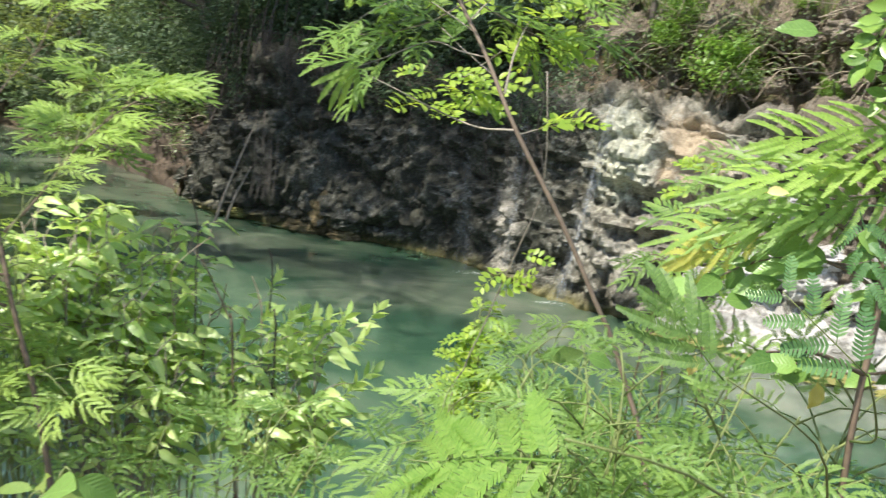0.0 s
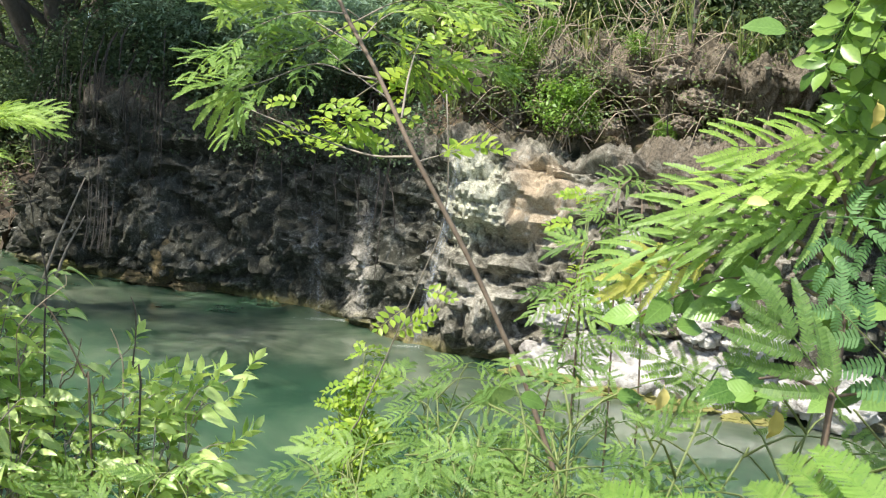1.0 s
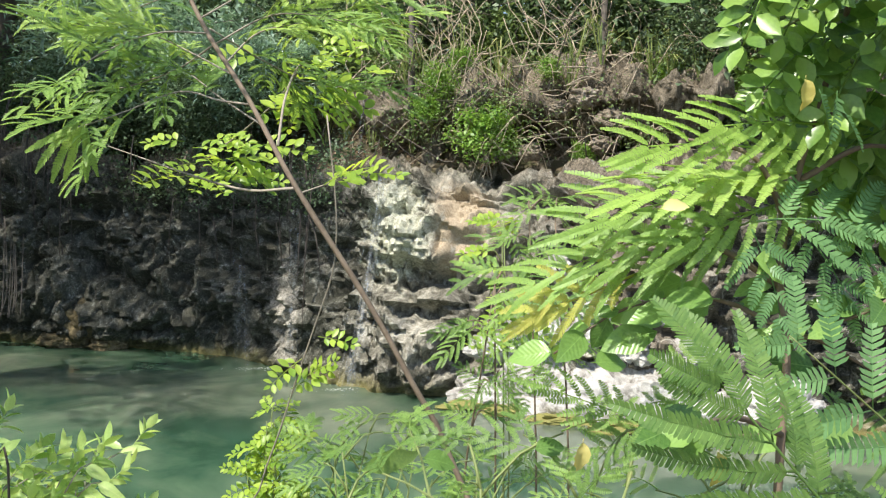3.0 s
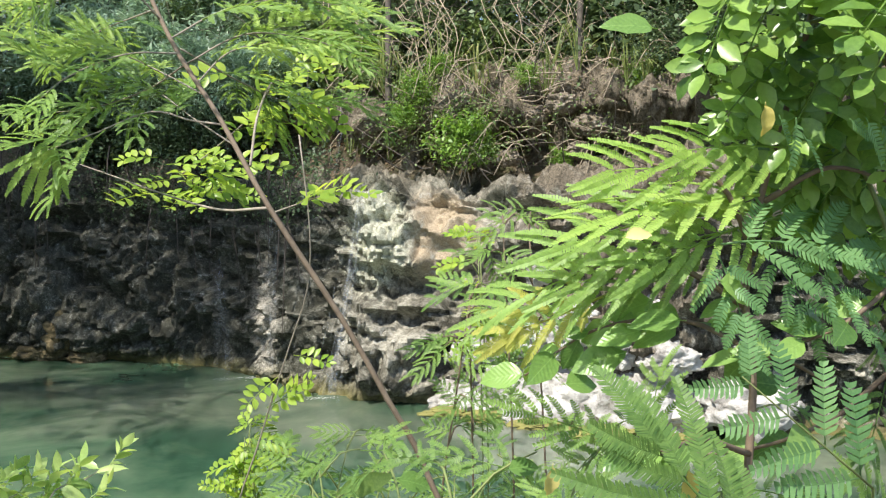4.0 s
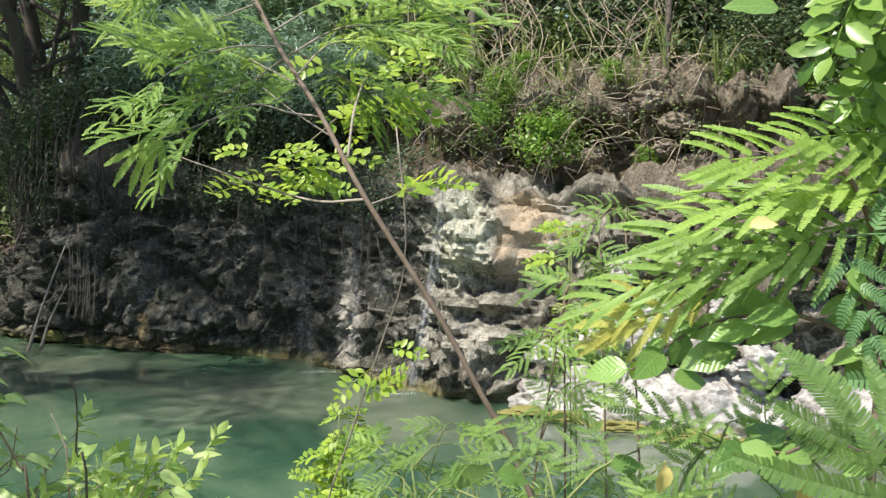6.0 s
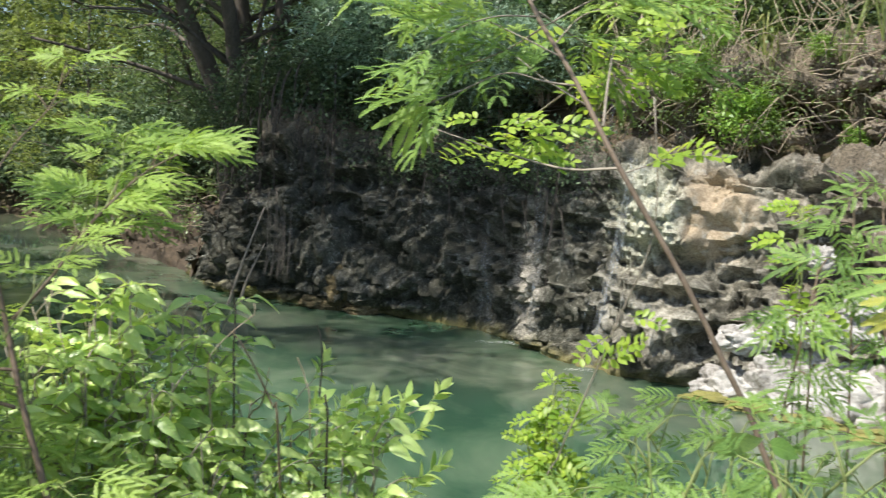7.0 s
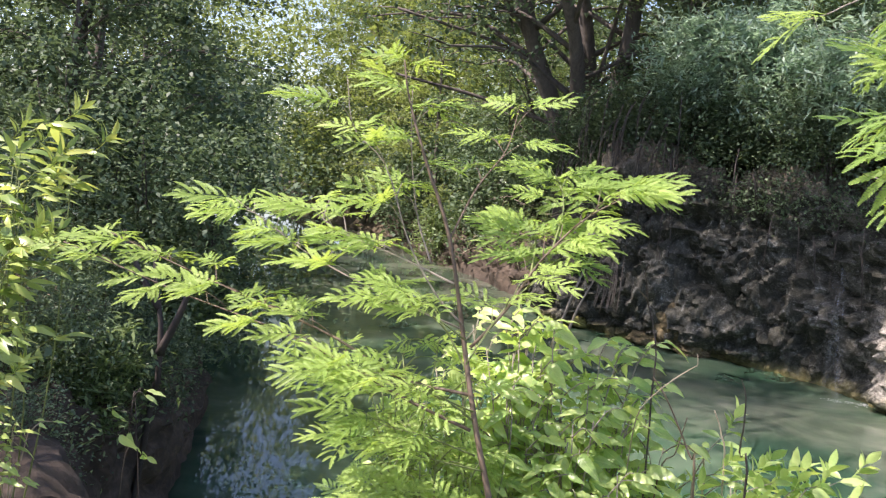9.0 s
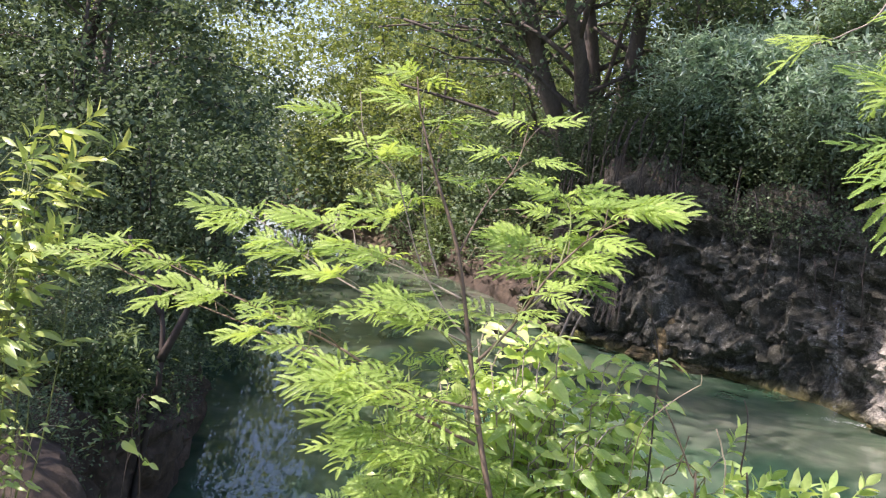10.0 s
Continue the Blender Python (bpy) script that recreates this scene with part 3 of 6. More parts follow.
def cliff_strip(name, line, n, profile, rows, mat, label, seed=0.0, height=None, calm=1.0):
    """A rock face along a shore line: profile is (back, height) from foot to cap."""
    pts = smooth_line([(x, y, 0) for x, y in line], n)
    prof = smooth_line([(b, z, 0) for b, z in profile], rows)
    g = Geo()
    for i, p in enumerate(pts):
        t = (pts[min(i + 1, n)] - pts[max(i - 1, 0)]).normalized()
        out = Vector((t.y, -t.x, 0))
        h = height(p.x) if height else 1.0
        for j, q in enumerate(prof):
            s = min(1.0, max(0.0, q.y) / 0.4 + 0.35)
            back = q.x + float(step(3.05, 3.7, q.y)) * (0.9 * noise.noise(Vector((p.x * 0.55 + seed, p.y * 0.55, 3.3))) + 0.35 * noise.noise(Vector((p.x * 1.7 + seed, p.y * 1.7, 8.1))))
            tall = q.y + float(step(2.2, 3.4, q.y)) * 0.35 * noise.noise(Vector((p.x * 0.8 + seed, p.y * 0.8, 5.2)))
            r = Vector((p.x, p.y, 0)) - out * back + Vector((0, 0, tall * h))
            k = prof[min(j + 1, rows)] - prof[max(j - 1, 0)]
            k.normalize()
            nrm = (out * k.y * 1.0 + Vector((0, 0, k.x))).normalized()
            g.v.append(tuple(r + nrm * relief(r + Vector((seed, 0, 0)), calm) * s))
    for i in range(n):
        for j in range(rows):
            a = i * (rows + 1) + j
            g.f.append((a, a + rows + 1, a + rows + 2, a + 1))
    me = g.mesh(name, mat, True)
    me.set_sharp_from_angle(angle=radians(48))
    o = new(name, me)
    return tagged(o, label, "rock face", kind="structure")


CLIFF_LINE = [p for p in FAR_SHORE if -6 < p[0] < 15]
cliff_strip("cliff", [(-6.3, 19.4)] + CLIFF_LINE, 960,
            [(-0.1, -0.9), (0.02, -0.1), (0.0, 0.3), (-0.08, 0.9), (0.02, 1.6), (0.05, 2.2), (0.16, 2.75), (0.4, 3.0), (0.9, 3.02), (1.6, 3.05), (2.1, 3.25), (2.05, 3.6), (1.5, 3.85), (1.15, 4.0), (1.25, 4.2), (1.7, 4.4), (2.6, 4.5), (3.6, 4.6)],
            215, CLIFF, "lumpy travertine cliff, pale and tan where dry, dark where water seeps and where shade is painted", 0.0,
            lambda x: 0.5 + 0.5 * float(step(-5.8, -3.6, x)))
cliff_strip("soil_bank", [(-14.5, 29.0), (-13, 27.5), (-9.5, 23.6), (-7.2, 20.9), (-6.0, 19.0)], 160,
            [(-0.1, -0.9), (0.0, 0.1), (0.12, 0.6), (0.3, 1.1), (0.7, 1.4), (1.6, 1.5), (2.4, 1.55)], 40, SOIL,
            "eroded brown earth bank with exposed roots above the creek", 4.0, None, 0.55)
cliff_strip("root_bank", [(-2.0, 3.0), (-3.3, 3.5), (-4.2, 4.2), (-4.6, 5.1), (-4.8, 5.85), (-5.5, 6.95), (-6.55, 8.25), (-8.6, 10.6), (-13.6, 18.5)], 200,
            [(-0.1, -0.9), (-0.05, 0.05), (-0.04, 0.5), (0.05, 0.85), (0.4, 1.1), (1.2, 1.2), (2.0, 0.9), (2.6, 0.0)], 52, SOIL,
            "steep dark earth bank with tangled roots at the waterline", 9.0, lambda x: 1.0 - float(step(-3.5, -2.2, x)), 0.5)


# ---- boulders at the foot of the cliff ----
def boulder(at, size, seed, mat, label, squash=(1, 1, 1), turn=0.0, flute=0.0):
    bm = bmesh.new()
    bmesh.ops.create_icosphere(bm, subdivisions=5, radius=1.0)
    off = Vector((seed * 3.7, seed * 1.3, seed * 2.1))
    for v in bm.verts:
        n = v.co.normalized()
        p = n * 1.1 + off + noise.noise_vector(n * 2.3 + off) * 0.12
        a = noise.voronoi(p * 1.2)[0]
        b = noise.voronoi(Vector((p.x * 3.0, p.y * 3.0, p.z * 3.6)))[0]
        rough = 1.0 if size < 0.6 else 0.55
        d = 0.9 + 0.3 * (0.5 - a[0]) + 0.26 * min(0.35, a[1] - a[0]) + 0.14 * (0.4 - b[0]) + 0.1 * min(0.3, b[1] - b[0]) + 0.17 * rough * noise.fractal(p * 2.2, 0.8, 2.1, 6)
        d -= flute * abs(noise.noise(Vector((p.x * 5.0, p.y * 5.0, p.z * 0.9))))
        d -= 0.35 * rough * max(0.0, noise.noise(p * 2.3 + Vector((4, 1, 8))) - 0.26)
        v.co = Vector((n.x * squash[0], n.y * squash[1], n.z * squash[2])) * d * size
    me = bpy.data.meshes.new("boulder")
    bm.to_mesh(me)
    bm.free()
    me.materials.append(mat)
    me.polygons.foreach_set("use_smooth", [True] * len(me.polygons))
    me.set_sharp_from_angle(angle=radians(55))
    o = new("boulder", me)
    o.matrix_basis = pose(*at, 0, 0, turn)
    return tagged(o, label, "boulder", "boulders along the waterline")


PALE = "pale grey-white limestone boulder, rough and pitted, at the waterline"
for k, (x, y, z, s, sq, turn, fl) in enumerate([
        (3.3, 11.25, 0.12, 0.45, (1.2, 0.7, 0.7), -38, 0.05), (4.1, 10.72, 0.14, 0.95, (1.12, 0.55, 0.76), -37, 0.1), (4.85, 10.08, 0.18, 0.7, (1.1, 0.7, 0.88), -38, 0.1),
        (5.3, 9.75, 0.18, 0.42, (1.1, 0.8, 0.75), -25, 0.06),
        (3.3, 11.15, 0.74, 0.3, (1.25, 0.8, 0.62), -20, 0.0), (3.75, 10.74, 1.0, 0.33, (1.25, 0.85, 0.72), -45, 0.0), (4.3, 10.42, 0.98, 0.33, (1.2, 0.8, 0.75), 10, 0.0),
        (4.75, 10.05, 0.92, 0.3, (1.1, 0.9, 0.8), 50, 0.0), (4.4, 10.4, 1.3, 0.26, (1.3, 0.9, 0.65), 0, 0.0), (5.25, 9.72, 0.85, 0.34, (1.2, 0.9, 0.7), 15, 0.0),
        (6.0, 9.2, 0.35, 0.45, (1.2, 0.8, 0.8), -30, 0.0), (3.95, 10.68, 1.8, 0.2, (1.2, 0.8, 0.9), 70, 0.0), (5.0, 9.95, 1.4, 0.26, (1.2, 0.9, 0.8), 40, 0.0)]):
    boulder((x, y, z), s, k + 1, ROCK_PALE, PALE, sq, turn, fl)
OCHRE = "ochre tufa lump, crusted and damp, at the waterline"
for k, (x, y, z, s, sq) in enumerate([(-2.35, 15.95, 0.42, 0.42, (0.9, 0.7, 1.0)), (-2.7, 16.05, 0.1, 0.34, (1.2, 0.7, 0.55)), (-1.95, 15.75, 0.05, 0.24, (1.3, 0.8, 0.6))]):
    boulder((x, y, z), s, k + 31, ROCK_OCHRE, OCHRE, sq)
for k, (x, y, z, s, sq) in enumerate([(-4.15, 16.75, 0.12, 0.16, (1.2, 0.9, 0.7)), (4.65, 9.8, 0.0, 0.32, (1.9, 0.8, 0.32)), (3.05, 11.1, 0.0, 0.26, (1.9, 0.8, 0.35)), (3.5, 10.74, 0.0, 0.3, (1.7, 0.8, 0.34)), (4.05, 10.3, 0.0, 0.34, (1.6, 0.8, 0.34)), (5.15, 9.45, -0.02, 0.26, (1.6, 0.8, 0.3))]):
    boulder((x, y, z), s, k + 51, MOSS, "low rock covered in yellow-green moss at the waterline", sq)


for k, (x, back, z, s) in enumerate(((4.72, 1.75, 4.05, 0.24), (4.45, 1.85, 3.9, 0.2), (5.0, 1.7, 3.75, 0.26), (5.25, 1.75, 3.2, 0.24), (4.9, 1.7, 3.4, 0.22), (4.1, 1.75, 3.3, 0.2), (5.5, 1.8, 4.05, 0.22))):
    o = boulder((x, float(shore(FAR_SHORE, x)) + back, z), s * 0.85, k + 71, ROCK_TAN, "brown-stained broken rock bedded in the slope above the ledge", (1.2, 0.9, 0.75), 60 * k)
    o["group"] = "rocks above the ledge"


# ---- thin falls over the rock ----
def trickle(name, top, foot, width, strands, seed, label):
    rng = random.Random(seed)
    base = thing(name, foot, label, "waterfall")
    for k in range(strands):
        g = Geo()
        dx = (rng.random() - 0.5) * width
        n = 16
        line = []
        for i in range(n + 1):
            u = i / n
            p = Vector(top).lerp(Vector(foot), u) + Vector((dx * (0.5 + 0.6 * u) + 0.025 * math.sin(5 * u + k) + 0.008 * math.sin(19 * u + 2 * k), -0.14 * math.sin(math.pi * u) - 0.03 * k, 0))
            line.append(p)
        w = 0.008 + 0.016 * rng.random()
        v, f = [], []
        for i, p in enumerate(line):
            ww = w * (0.6 + 0.9 * i / n)
            v += [tuple(p + Vector((-ww, 0, 0))), tuple(p + Vector((0, -0.02, 0))), tuple(p + Vector((ww, 0, 0)))]
        for i in range(n):
            f += [(3 * i, 3 * i + 1, 3 * i + 4, 3 * i + 3), (3 * i + 1, 3 * i + 2, 3 * i + 5, 3 * i + 4)]
        g.add(v, f)
        part("water_strand", g, FALL, base)
    return base


trickle("waterfall", (0.12, 14.35, 1.85), (0.2, 14.15, 0.0), 0.24, 7, 1, "thin white strands of water running down dark rock")
trickle("waterfall", (1.95, 12.3, 2.9), (1.5, 12.2, 0.0), 0.3, 14, 2, "thin white strands of water running down pale rock")
trickle("waterfall", (0.95, 13.6, 2.7), (0.9, 13.2, 0.3), 0.2, 5, 3, "faint trickle of water over dark rock")
trickle("waterfall", (1.9, 13.6, 4.1), (1.85, 13.45, 3.05), 0.12, 3, 4, "thin trickle dropping from the upper ledge")


# ---- foam where the falls meet the creek ----
FOAM = simple("white_foam", [(0.3, (0.45, 0.5, 0.5)), (0.6, (0.8, 0.84, 0.84))], 9.0, 0.5, 0.6, 0.01, 5)
rng = np.random.RandomState(5)
g = Geo()
for cx, cy, spread, n in ((0.48, 13.95, 0.3, 130), (1.42, 12.35, 0.22, 60)):
    for k in range(n):
        x, y, r = cx + rng.normal() * spread * 0.6, cy - abs(rng.normal()) * spread * 0.4, rng.uniform(0.003, 0.009)
        ring = [(x + r * 1.5 * math.cos(a), y + r * math.sin(a), 0.002) for a in np.linspace(0, 6.283, 7)[:-1]]
        g.add(ring + [(x, y, r * 0.55)], [(i, (i + 1) % 6, 6) for i in range(6)])
tagged(new("foam", g.mesh("foam", FOAM)), "white foam and bubbles on the creek below the falls", "foam", kind="stuff")


# ---- trees and shrubs of the far side ----
def tree_geo(seed, height, spread, first, limbs, per_twig, leaf, width, lean=(0, 0), fork=1, r=0.11, droop=0.0, cluster=0.34, low=0.0, bare=True):
    """Trunk geometry, crown arrays: leaning tapered stems, limbs, twigs and clumped leaves."""
    rng = random.Random(seed)
    nrng = np.random.RandomState(seed)
    g, spots = Geo(), []
    for s in range(fork):
        a = 2 * math.pi * (s + 0.3 * rng.random()) / fork
        sp = (0.18 + 0.12 * rng.random()) * height if fork > 1 else 0.05 * height
        h = height * (0.8 + 0.25 * rng.random())
        pts = [Vector((0.12 * fork * math.cos(a) * 0.4, 0.12 * fork * math.sin(a) * 0.4, -0.3))]
        for k in range(1, 8):
            u = k / 7
            pts.append(Vector((math.cos(a) * sp * u + lean[0] * u * u + 0.12 * (rng.random() - 0.5), math.sin(a) * sp * u + lean[1] * u * u + 0.12 * (rng.random() - 0.5), h * u)))
        line = smooth_line(pts, 14 if bare else 7)
        rr = r * (0.75 + 0.4 * rng.random()) / (1 if fork == 1 else 1.25)
        g.tube(line, rr, rr * 0.22, 8 if bare else 5, 0.16, rng)
        for k in range(limbs):
            u = first + (1 - first) * (k + rng.random() * 0.7) / limbs
            p, d = along(line, min(u, 0.98))
            az = 2.4 * k + rng.random() * 0.8 + s
            L = spread * (1.15 - 0.55 * u) * (0.7 + 0.5 * rng.random())
            side = Vector((math.cos(az), math.sin(az), 0.35 + 0.35 * rng.random() - droop))
            mid = p + side * L * 0.5 + Vector((0, 0, 0.08 * L))
            end = p + side * L + Vector((0.2 * (rng.random() - 0.5), 0.2 * (rng.random() - 0.5), -0.1 * L - droop * 0.3 * L))
            limb = smooth_line([p, mid, end], 6 if bare else 3)
            g.tube(limb, rr * 0.36 * (1.2 - u), rr * 0.07, 4 if bare else 3, 0.1, rng)
            for t in range(5):
                q, dq = along(limb, 0.3 + 0.7 * (t + rng.random() * 0.6) / 5 if t < 4 else 0.99)
                az2 = az + (rng.random() - 0.5) * 2.6
                tw = q + Vector((math.cos(az2), math.sin(az2), 0.25 * (rng.random() - 0.3) - droop)) * L * (0.22 + 0.25 * rng.random())
                if bare:
                    g.tube([q, q.lerp(tw, 0.5) + Vector((0, 0, 0.03)), tw], rr * 0.1, rr * 0.03, 3)
                c = np.array([tuple(q.lerp(tw, v)) for v in nrng.uniform(0.35, 1.1, per_twig)])
                spots.append(c + nrng.normal(size=c.shape) * cluster * L * 0.33)
    spots = np.concatenate(spots)
    spots = spots[spots[:, 2] > low]
    v, f = leaf_cloud(spots, leaf, width, nrng)
    return g, v, f


TREE_MESHES = {}  # alike trees share their mesh data


def tree(name, at, turn, size, geo, bark, leaf, label, group=""):
    g, v, f = geo
    e = new(name)
    tagged(e, label, "tree" if "tree" in name else "shrub", group)
    e.matrix_basis = pose(*at, 0, 0, turn) @ Matrix.Scale(size, 4)
    key = (id(g), bark.name, leaf.name)
    if key not in TREE_MESHES:
        TREE_MESHES[key] = (g.mesh("trunk", bark), cloud_mesh("crown", v, f, leaf))
    t = new("trunk" if "tree" in name else "stem", TREE_MESHES[key][0])
    t.parent = e
    c = new("crown", TREE_MESHES[key][1])
    c.parent = e
    return e


TREES = "trees behind the creek"
SHRUBS = "shrubs on the banks"
spread_tree = tree_geo(11, 8.5, 3.4, 0.4, 11, 46, 0.14, 0.26, (-0.8, -3.4), 5, 0.29, 0.05, 0.24)
slim_tree = tree_geo(12, 9.0, 2.3, 0.12, 28, 60, 0.12, 0.26, (0.3, -0.5), 1, 0.10, 0.1, 0.22)
twiggy_tree = tree_geo(13, 8.0, 2.3, 0.12, 22, 42, 0.10, 0.22, (-0.4, -0.6), 2, 0.10, 0.15, 0.22)
bush_a = tree_geo(21, 2.8, 1.4, 0.06, 12, 13, 0.145, 0.32, (0, 0), 4, 0.035, 0.05, 0.62, 0.1, False)
bush_n = tree_geo(25, 2.8, 1.4, 0.06, 12, 30, 0.085, 0.3, (0, 0), 4, 0.03, 0.05, 0.62, 0.1, False)
bush_b = tree_geo(22, 2.3, 1.15, 0.06, 12, 16, 0.2, 0.16, (0, 0), 4, 0.03, 0.1, 0.62, 0.1, False)
bush_c = tree_geo(23, 1.2, 0.62, 0.1, 9, 13, 0.11, 0.27, (0, 0), 4, 0.016, -0.1, 0.75, 0.05, False)

# added tree: its crown hangs above the view and shades the cliff
over_tree = tree_geo(17, 13.0, 4.2, 0.7, 24, 90, 0.16, 0.28, (2.6, 1.4), 1, 0.09, 0.0, 0.36)
tree("tree", on_land(-9.6, 9.1), 0, 1.0, over_tree, STEM_DARK, LEAF_DARK, "tall dark-leaved tree added on the bank, its unseen crown shading the cliff", TREES)
# unseen tree, added only to cast shade on the earth bank
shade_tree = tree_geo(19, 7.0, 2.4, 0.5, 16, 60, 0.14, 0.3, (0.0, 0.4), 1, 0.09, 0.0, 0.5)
tree("tree", on_land(-7.4, 2.4), 40, 1.0, shade_tree, BARK, LEAF_DARK, "leafy tree added outside the view to shade the earth edge of the near bank", TREES)
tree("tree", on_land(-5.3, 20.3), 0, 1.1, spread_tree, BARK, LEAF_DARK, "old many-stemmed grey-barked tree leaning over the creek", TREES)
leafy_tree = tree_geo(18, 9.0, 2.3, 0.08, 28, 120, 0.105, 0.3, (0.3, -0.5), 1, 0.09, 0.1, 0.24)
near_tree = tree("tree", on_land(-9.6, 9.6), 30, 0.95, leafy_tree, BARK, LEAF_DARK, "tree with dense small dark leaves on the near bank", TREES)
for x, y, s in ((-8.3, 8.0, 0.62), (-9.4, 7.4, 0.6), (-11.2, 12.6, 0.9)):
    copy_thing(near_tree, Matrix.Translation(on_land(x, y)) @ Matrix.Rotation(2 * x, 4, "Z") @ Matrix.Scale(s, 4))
kinds = [tree("tree", on_land(-15.4, 16.0), 30, 1.0, slim_tree, BARK, LEAF_DARK, "slender tree with dense dark green foliage on the bank", TREES),
         tree("tree", on_land(-1.2, 21.0), 75, 0.9, twiggy_tree, BARK, LEAF_TREE, "thin-stemmed tree with sparse foliage and bare twigs", TREES),
         tree("tree", on_land(-11.5, 26.5), 140, 1.0, slim_tree, BARK, LEAF_LIGHT, "slender tree with light green foliage above the creek", TREES)]
rng = random.Random(77)
for k, (x, y, w, s) in enumerate([
        (-17.2, 20.0, 2, 0.5), (-18.6, 24.0, 0, 0.5), (-14.5, 30.5, 2, 0.95), (-16.8, 35.0, 1, 1.3),
        (-8.6, 25.2, 1, 0.9), (-9.5, 29.5, 2, 1.1), (-6.8, 23.6, 1, 1.0), (-5.2, 26.5, 0, 1.1), (-2.8, 24.0, 0, 1.0), (-3.4, 19.9, 1, 0.75), (0.6, 19.0, 0, 0.85),
        (1.5, 22.5, 2, 1.0), (2.6, 17.0, 1, 0.8), (4.0, 19.5, 0, 1.0), (4.6, 15.2, 1, 0.75), (6.4, 16.6, 2, 0.9), (6.2, 13.6, 0, 0.75), (8.6, 14.8, 0, 0.95),
        (8.4, 12.2, 1, 0.8), (10.6, 12.0, 0, 0.9), (12.8, 9.8, 2, 0.9), (11.6, 15.4, 0, 1.1), (-21.0, 38.0, 0, 1.05), (-25.5, 30.0, 0, 1.2), (-22.0, 27.0, 2, 0.6), (-13, 37, 0, 1.2), (-15.5, 33.5, 2, 1.45), (-12.6, 31.5, 2, 1.4), (-18.5, 36.5, 2, 1.5), (-10.4, 31.0, 2, 1.3), (-21, 41, 2, 1.6)]):
    copy_thing(kinds[w], Matrix.Translation(on_land(x, y)) @ Matrix.Rotation(rng.random() * 6.28, 4, "Z") @ Matrix.Scale(s * (0.92 + 0.16 * rng.random()), 4))

# deep woods behind, too far to tell tree from tree
nr = np.random.RandomState(61)
cc = []
while len(cc) < 900:
    x, y = nr.uniform(-40, 26), nr.uniform(12, 52)
    if y > shore(FAR_SHORE, x) + 7 or (x < -14 and y < shore(NEAR_SHORE, x) - 5):
        cc.append((x, y, float(land(x, y)) + nr.uniform(0.2, 5.0) * nr.uniform(0.3, 1)))
cc = np.array(cc)
pts = (cc[:, None, :] + nr.normal(size=(len(cc), 90, 3)) * np.array([0.8, 0.8, 0.6])).reshape(-1, 3)
v, f = leaf_cloud(pts, 0.22, 0.3, nr)
tagged(new("far_woods", cloud_mesh("far_woods", v, f, LEAF_TREE)), "dense dark green woods behind the creek", "woods", kind="stuff")

# dark woods on the near bank upstream, shade put into the leaf colour
cc = []
while len(cc) < 170:
    x, y = nr.uniform(-36, -13), nr.uniform(6, 24)
    if x < -0.86 * y - 3:
        cc.append((x, y, float(land(x, y)) + nr.uniform(0.5, 8.5)))
pts = (np.array(cc)[:, None, :] + nr.normal(size=(len(cc), 110, 3)) * np.array([0.9, 0.9, 0.7])).reshape(-1, 3)
v, f = leaf_cloud(pts, 0.24, 0.3, nr)
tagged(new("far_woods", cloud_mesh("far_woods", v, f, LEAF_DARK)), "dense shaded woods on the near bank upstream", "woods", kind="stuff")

# sunlit crowns of the woods further up the creek, sunlight put into the colour
cc = np.stack([nr.uniform(-44, -8, 520), nr.uniform(30, 54, 520), nr.uniform(2.0, 12.5, 520)], -1)
pts = (cc[:, None, :] + nr.normal(size=(len(cc), 110, 3)) * np.array([1.0, 1.0, 0.7])).reshape(-1, 3)
v, f = leaf_cloud(pts, 0.26, 0.3, nr)
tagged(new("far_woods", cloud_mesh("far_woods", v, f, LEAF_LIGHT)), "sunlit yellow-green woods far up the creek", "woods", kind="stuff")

# thin dead stems and twigs all through the undergrowth
g = Geo()
for k in range(900):
    x = rng.uniform(-13, 9)
    y = float(shore(FAR_SHORE, x)) + rng.uniform(1.6, 7.0)
    b = on_land(x, y, rng.uniform(-0.1, 2.4))
    a, L, up = rng.uniform(0, 6.28), rng.uniform(0.5, 2.4), rng.uniform(-0.3, 1.0)
    d = Vector((math.cos(a), math.sin(a), 0)) * (1 - 0.6 * abs(up)) + Vector((0, 0, up))
    n = Vector((rng.uniform(-1, 1), rng.uniform(-1, 1), rng.uniform(-1, 1))) * 0.16 * L
    g.tube(smooth_line([b, b + d * L * 0.35 + n, b + d * L * 0.7 - n * 0.6, b + d * L], 6), rng.uniform(0.006, 0.02), 0.004, 3)
tagged(new("undergrowth_twigs", g.mesh("undergrowth_twigs", BARK)), "tangle of thin dry twigs in the undergrowth", "twigs", kind="stuff")

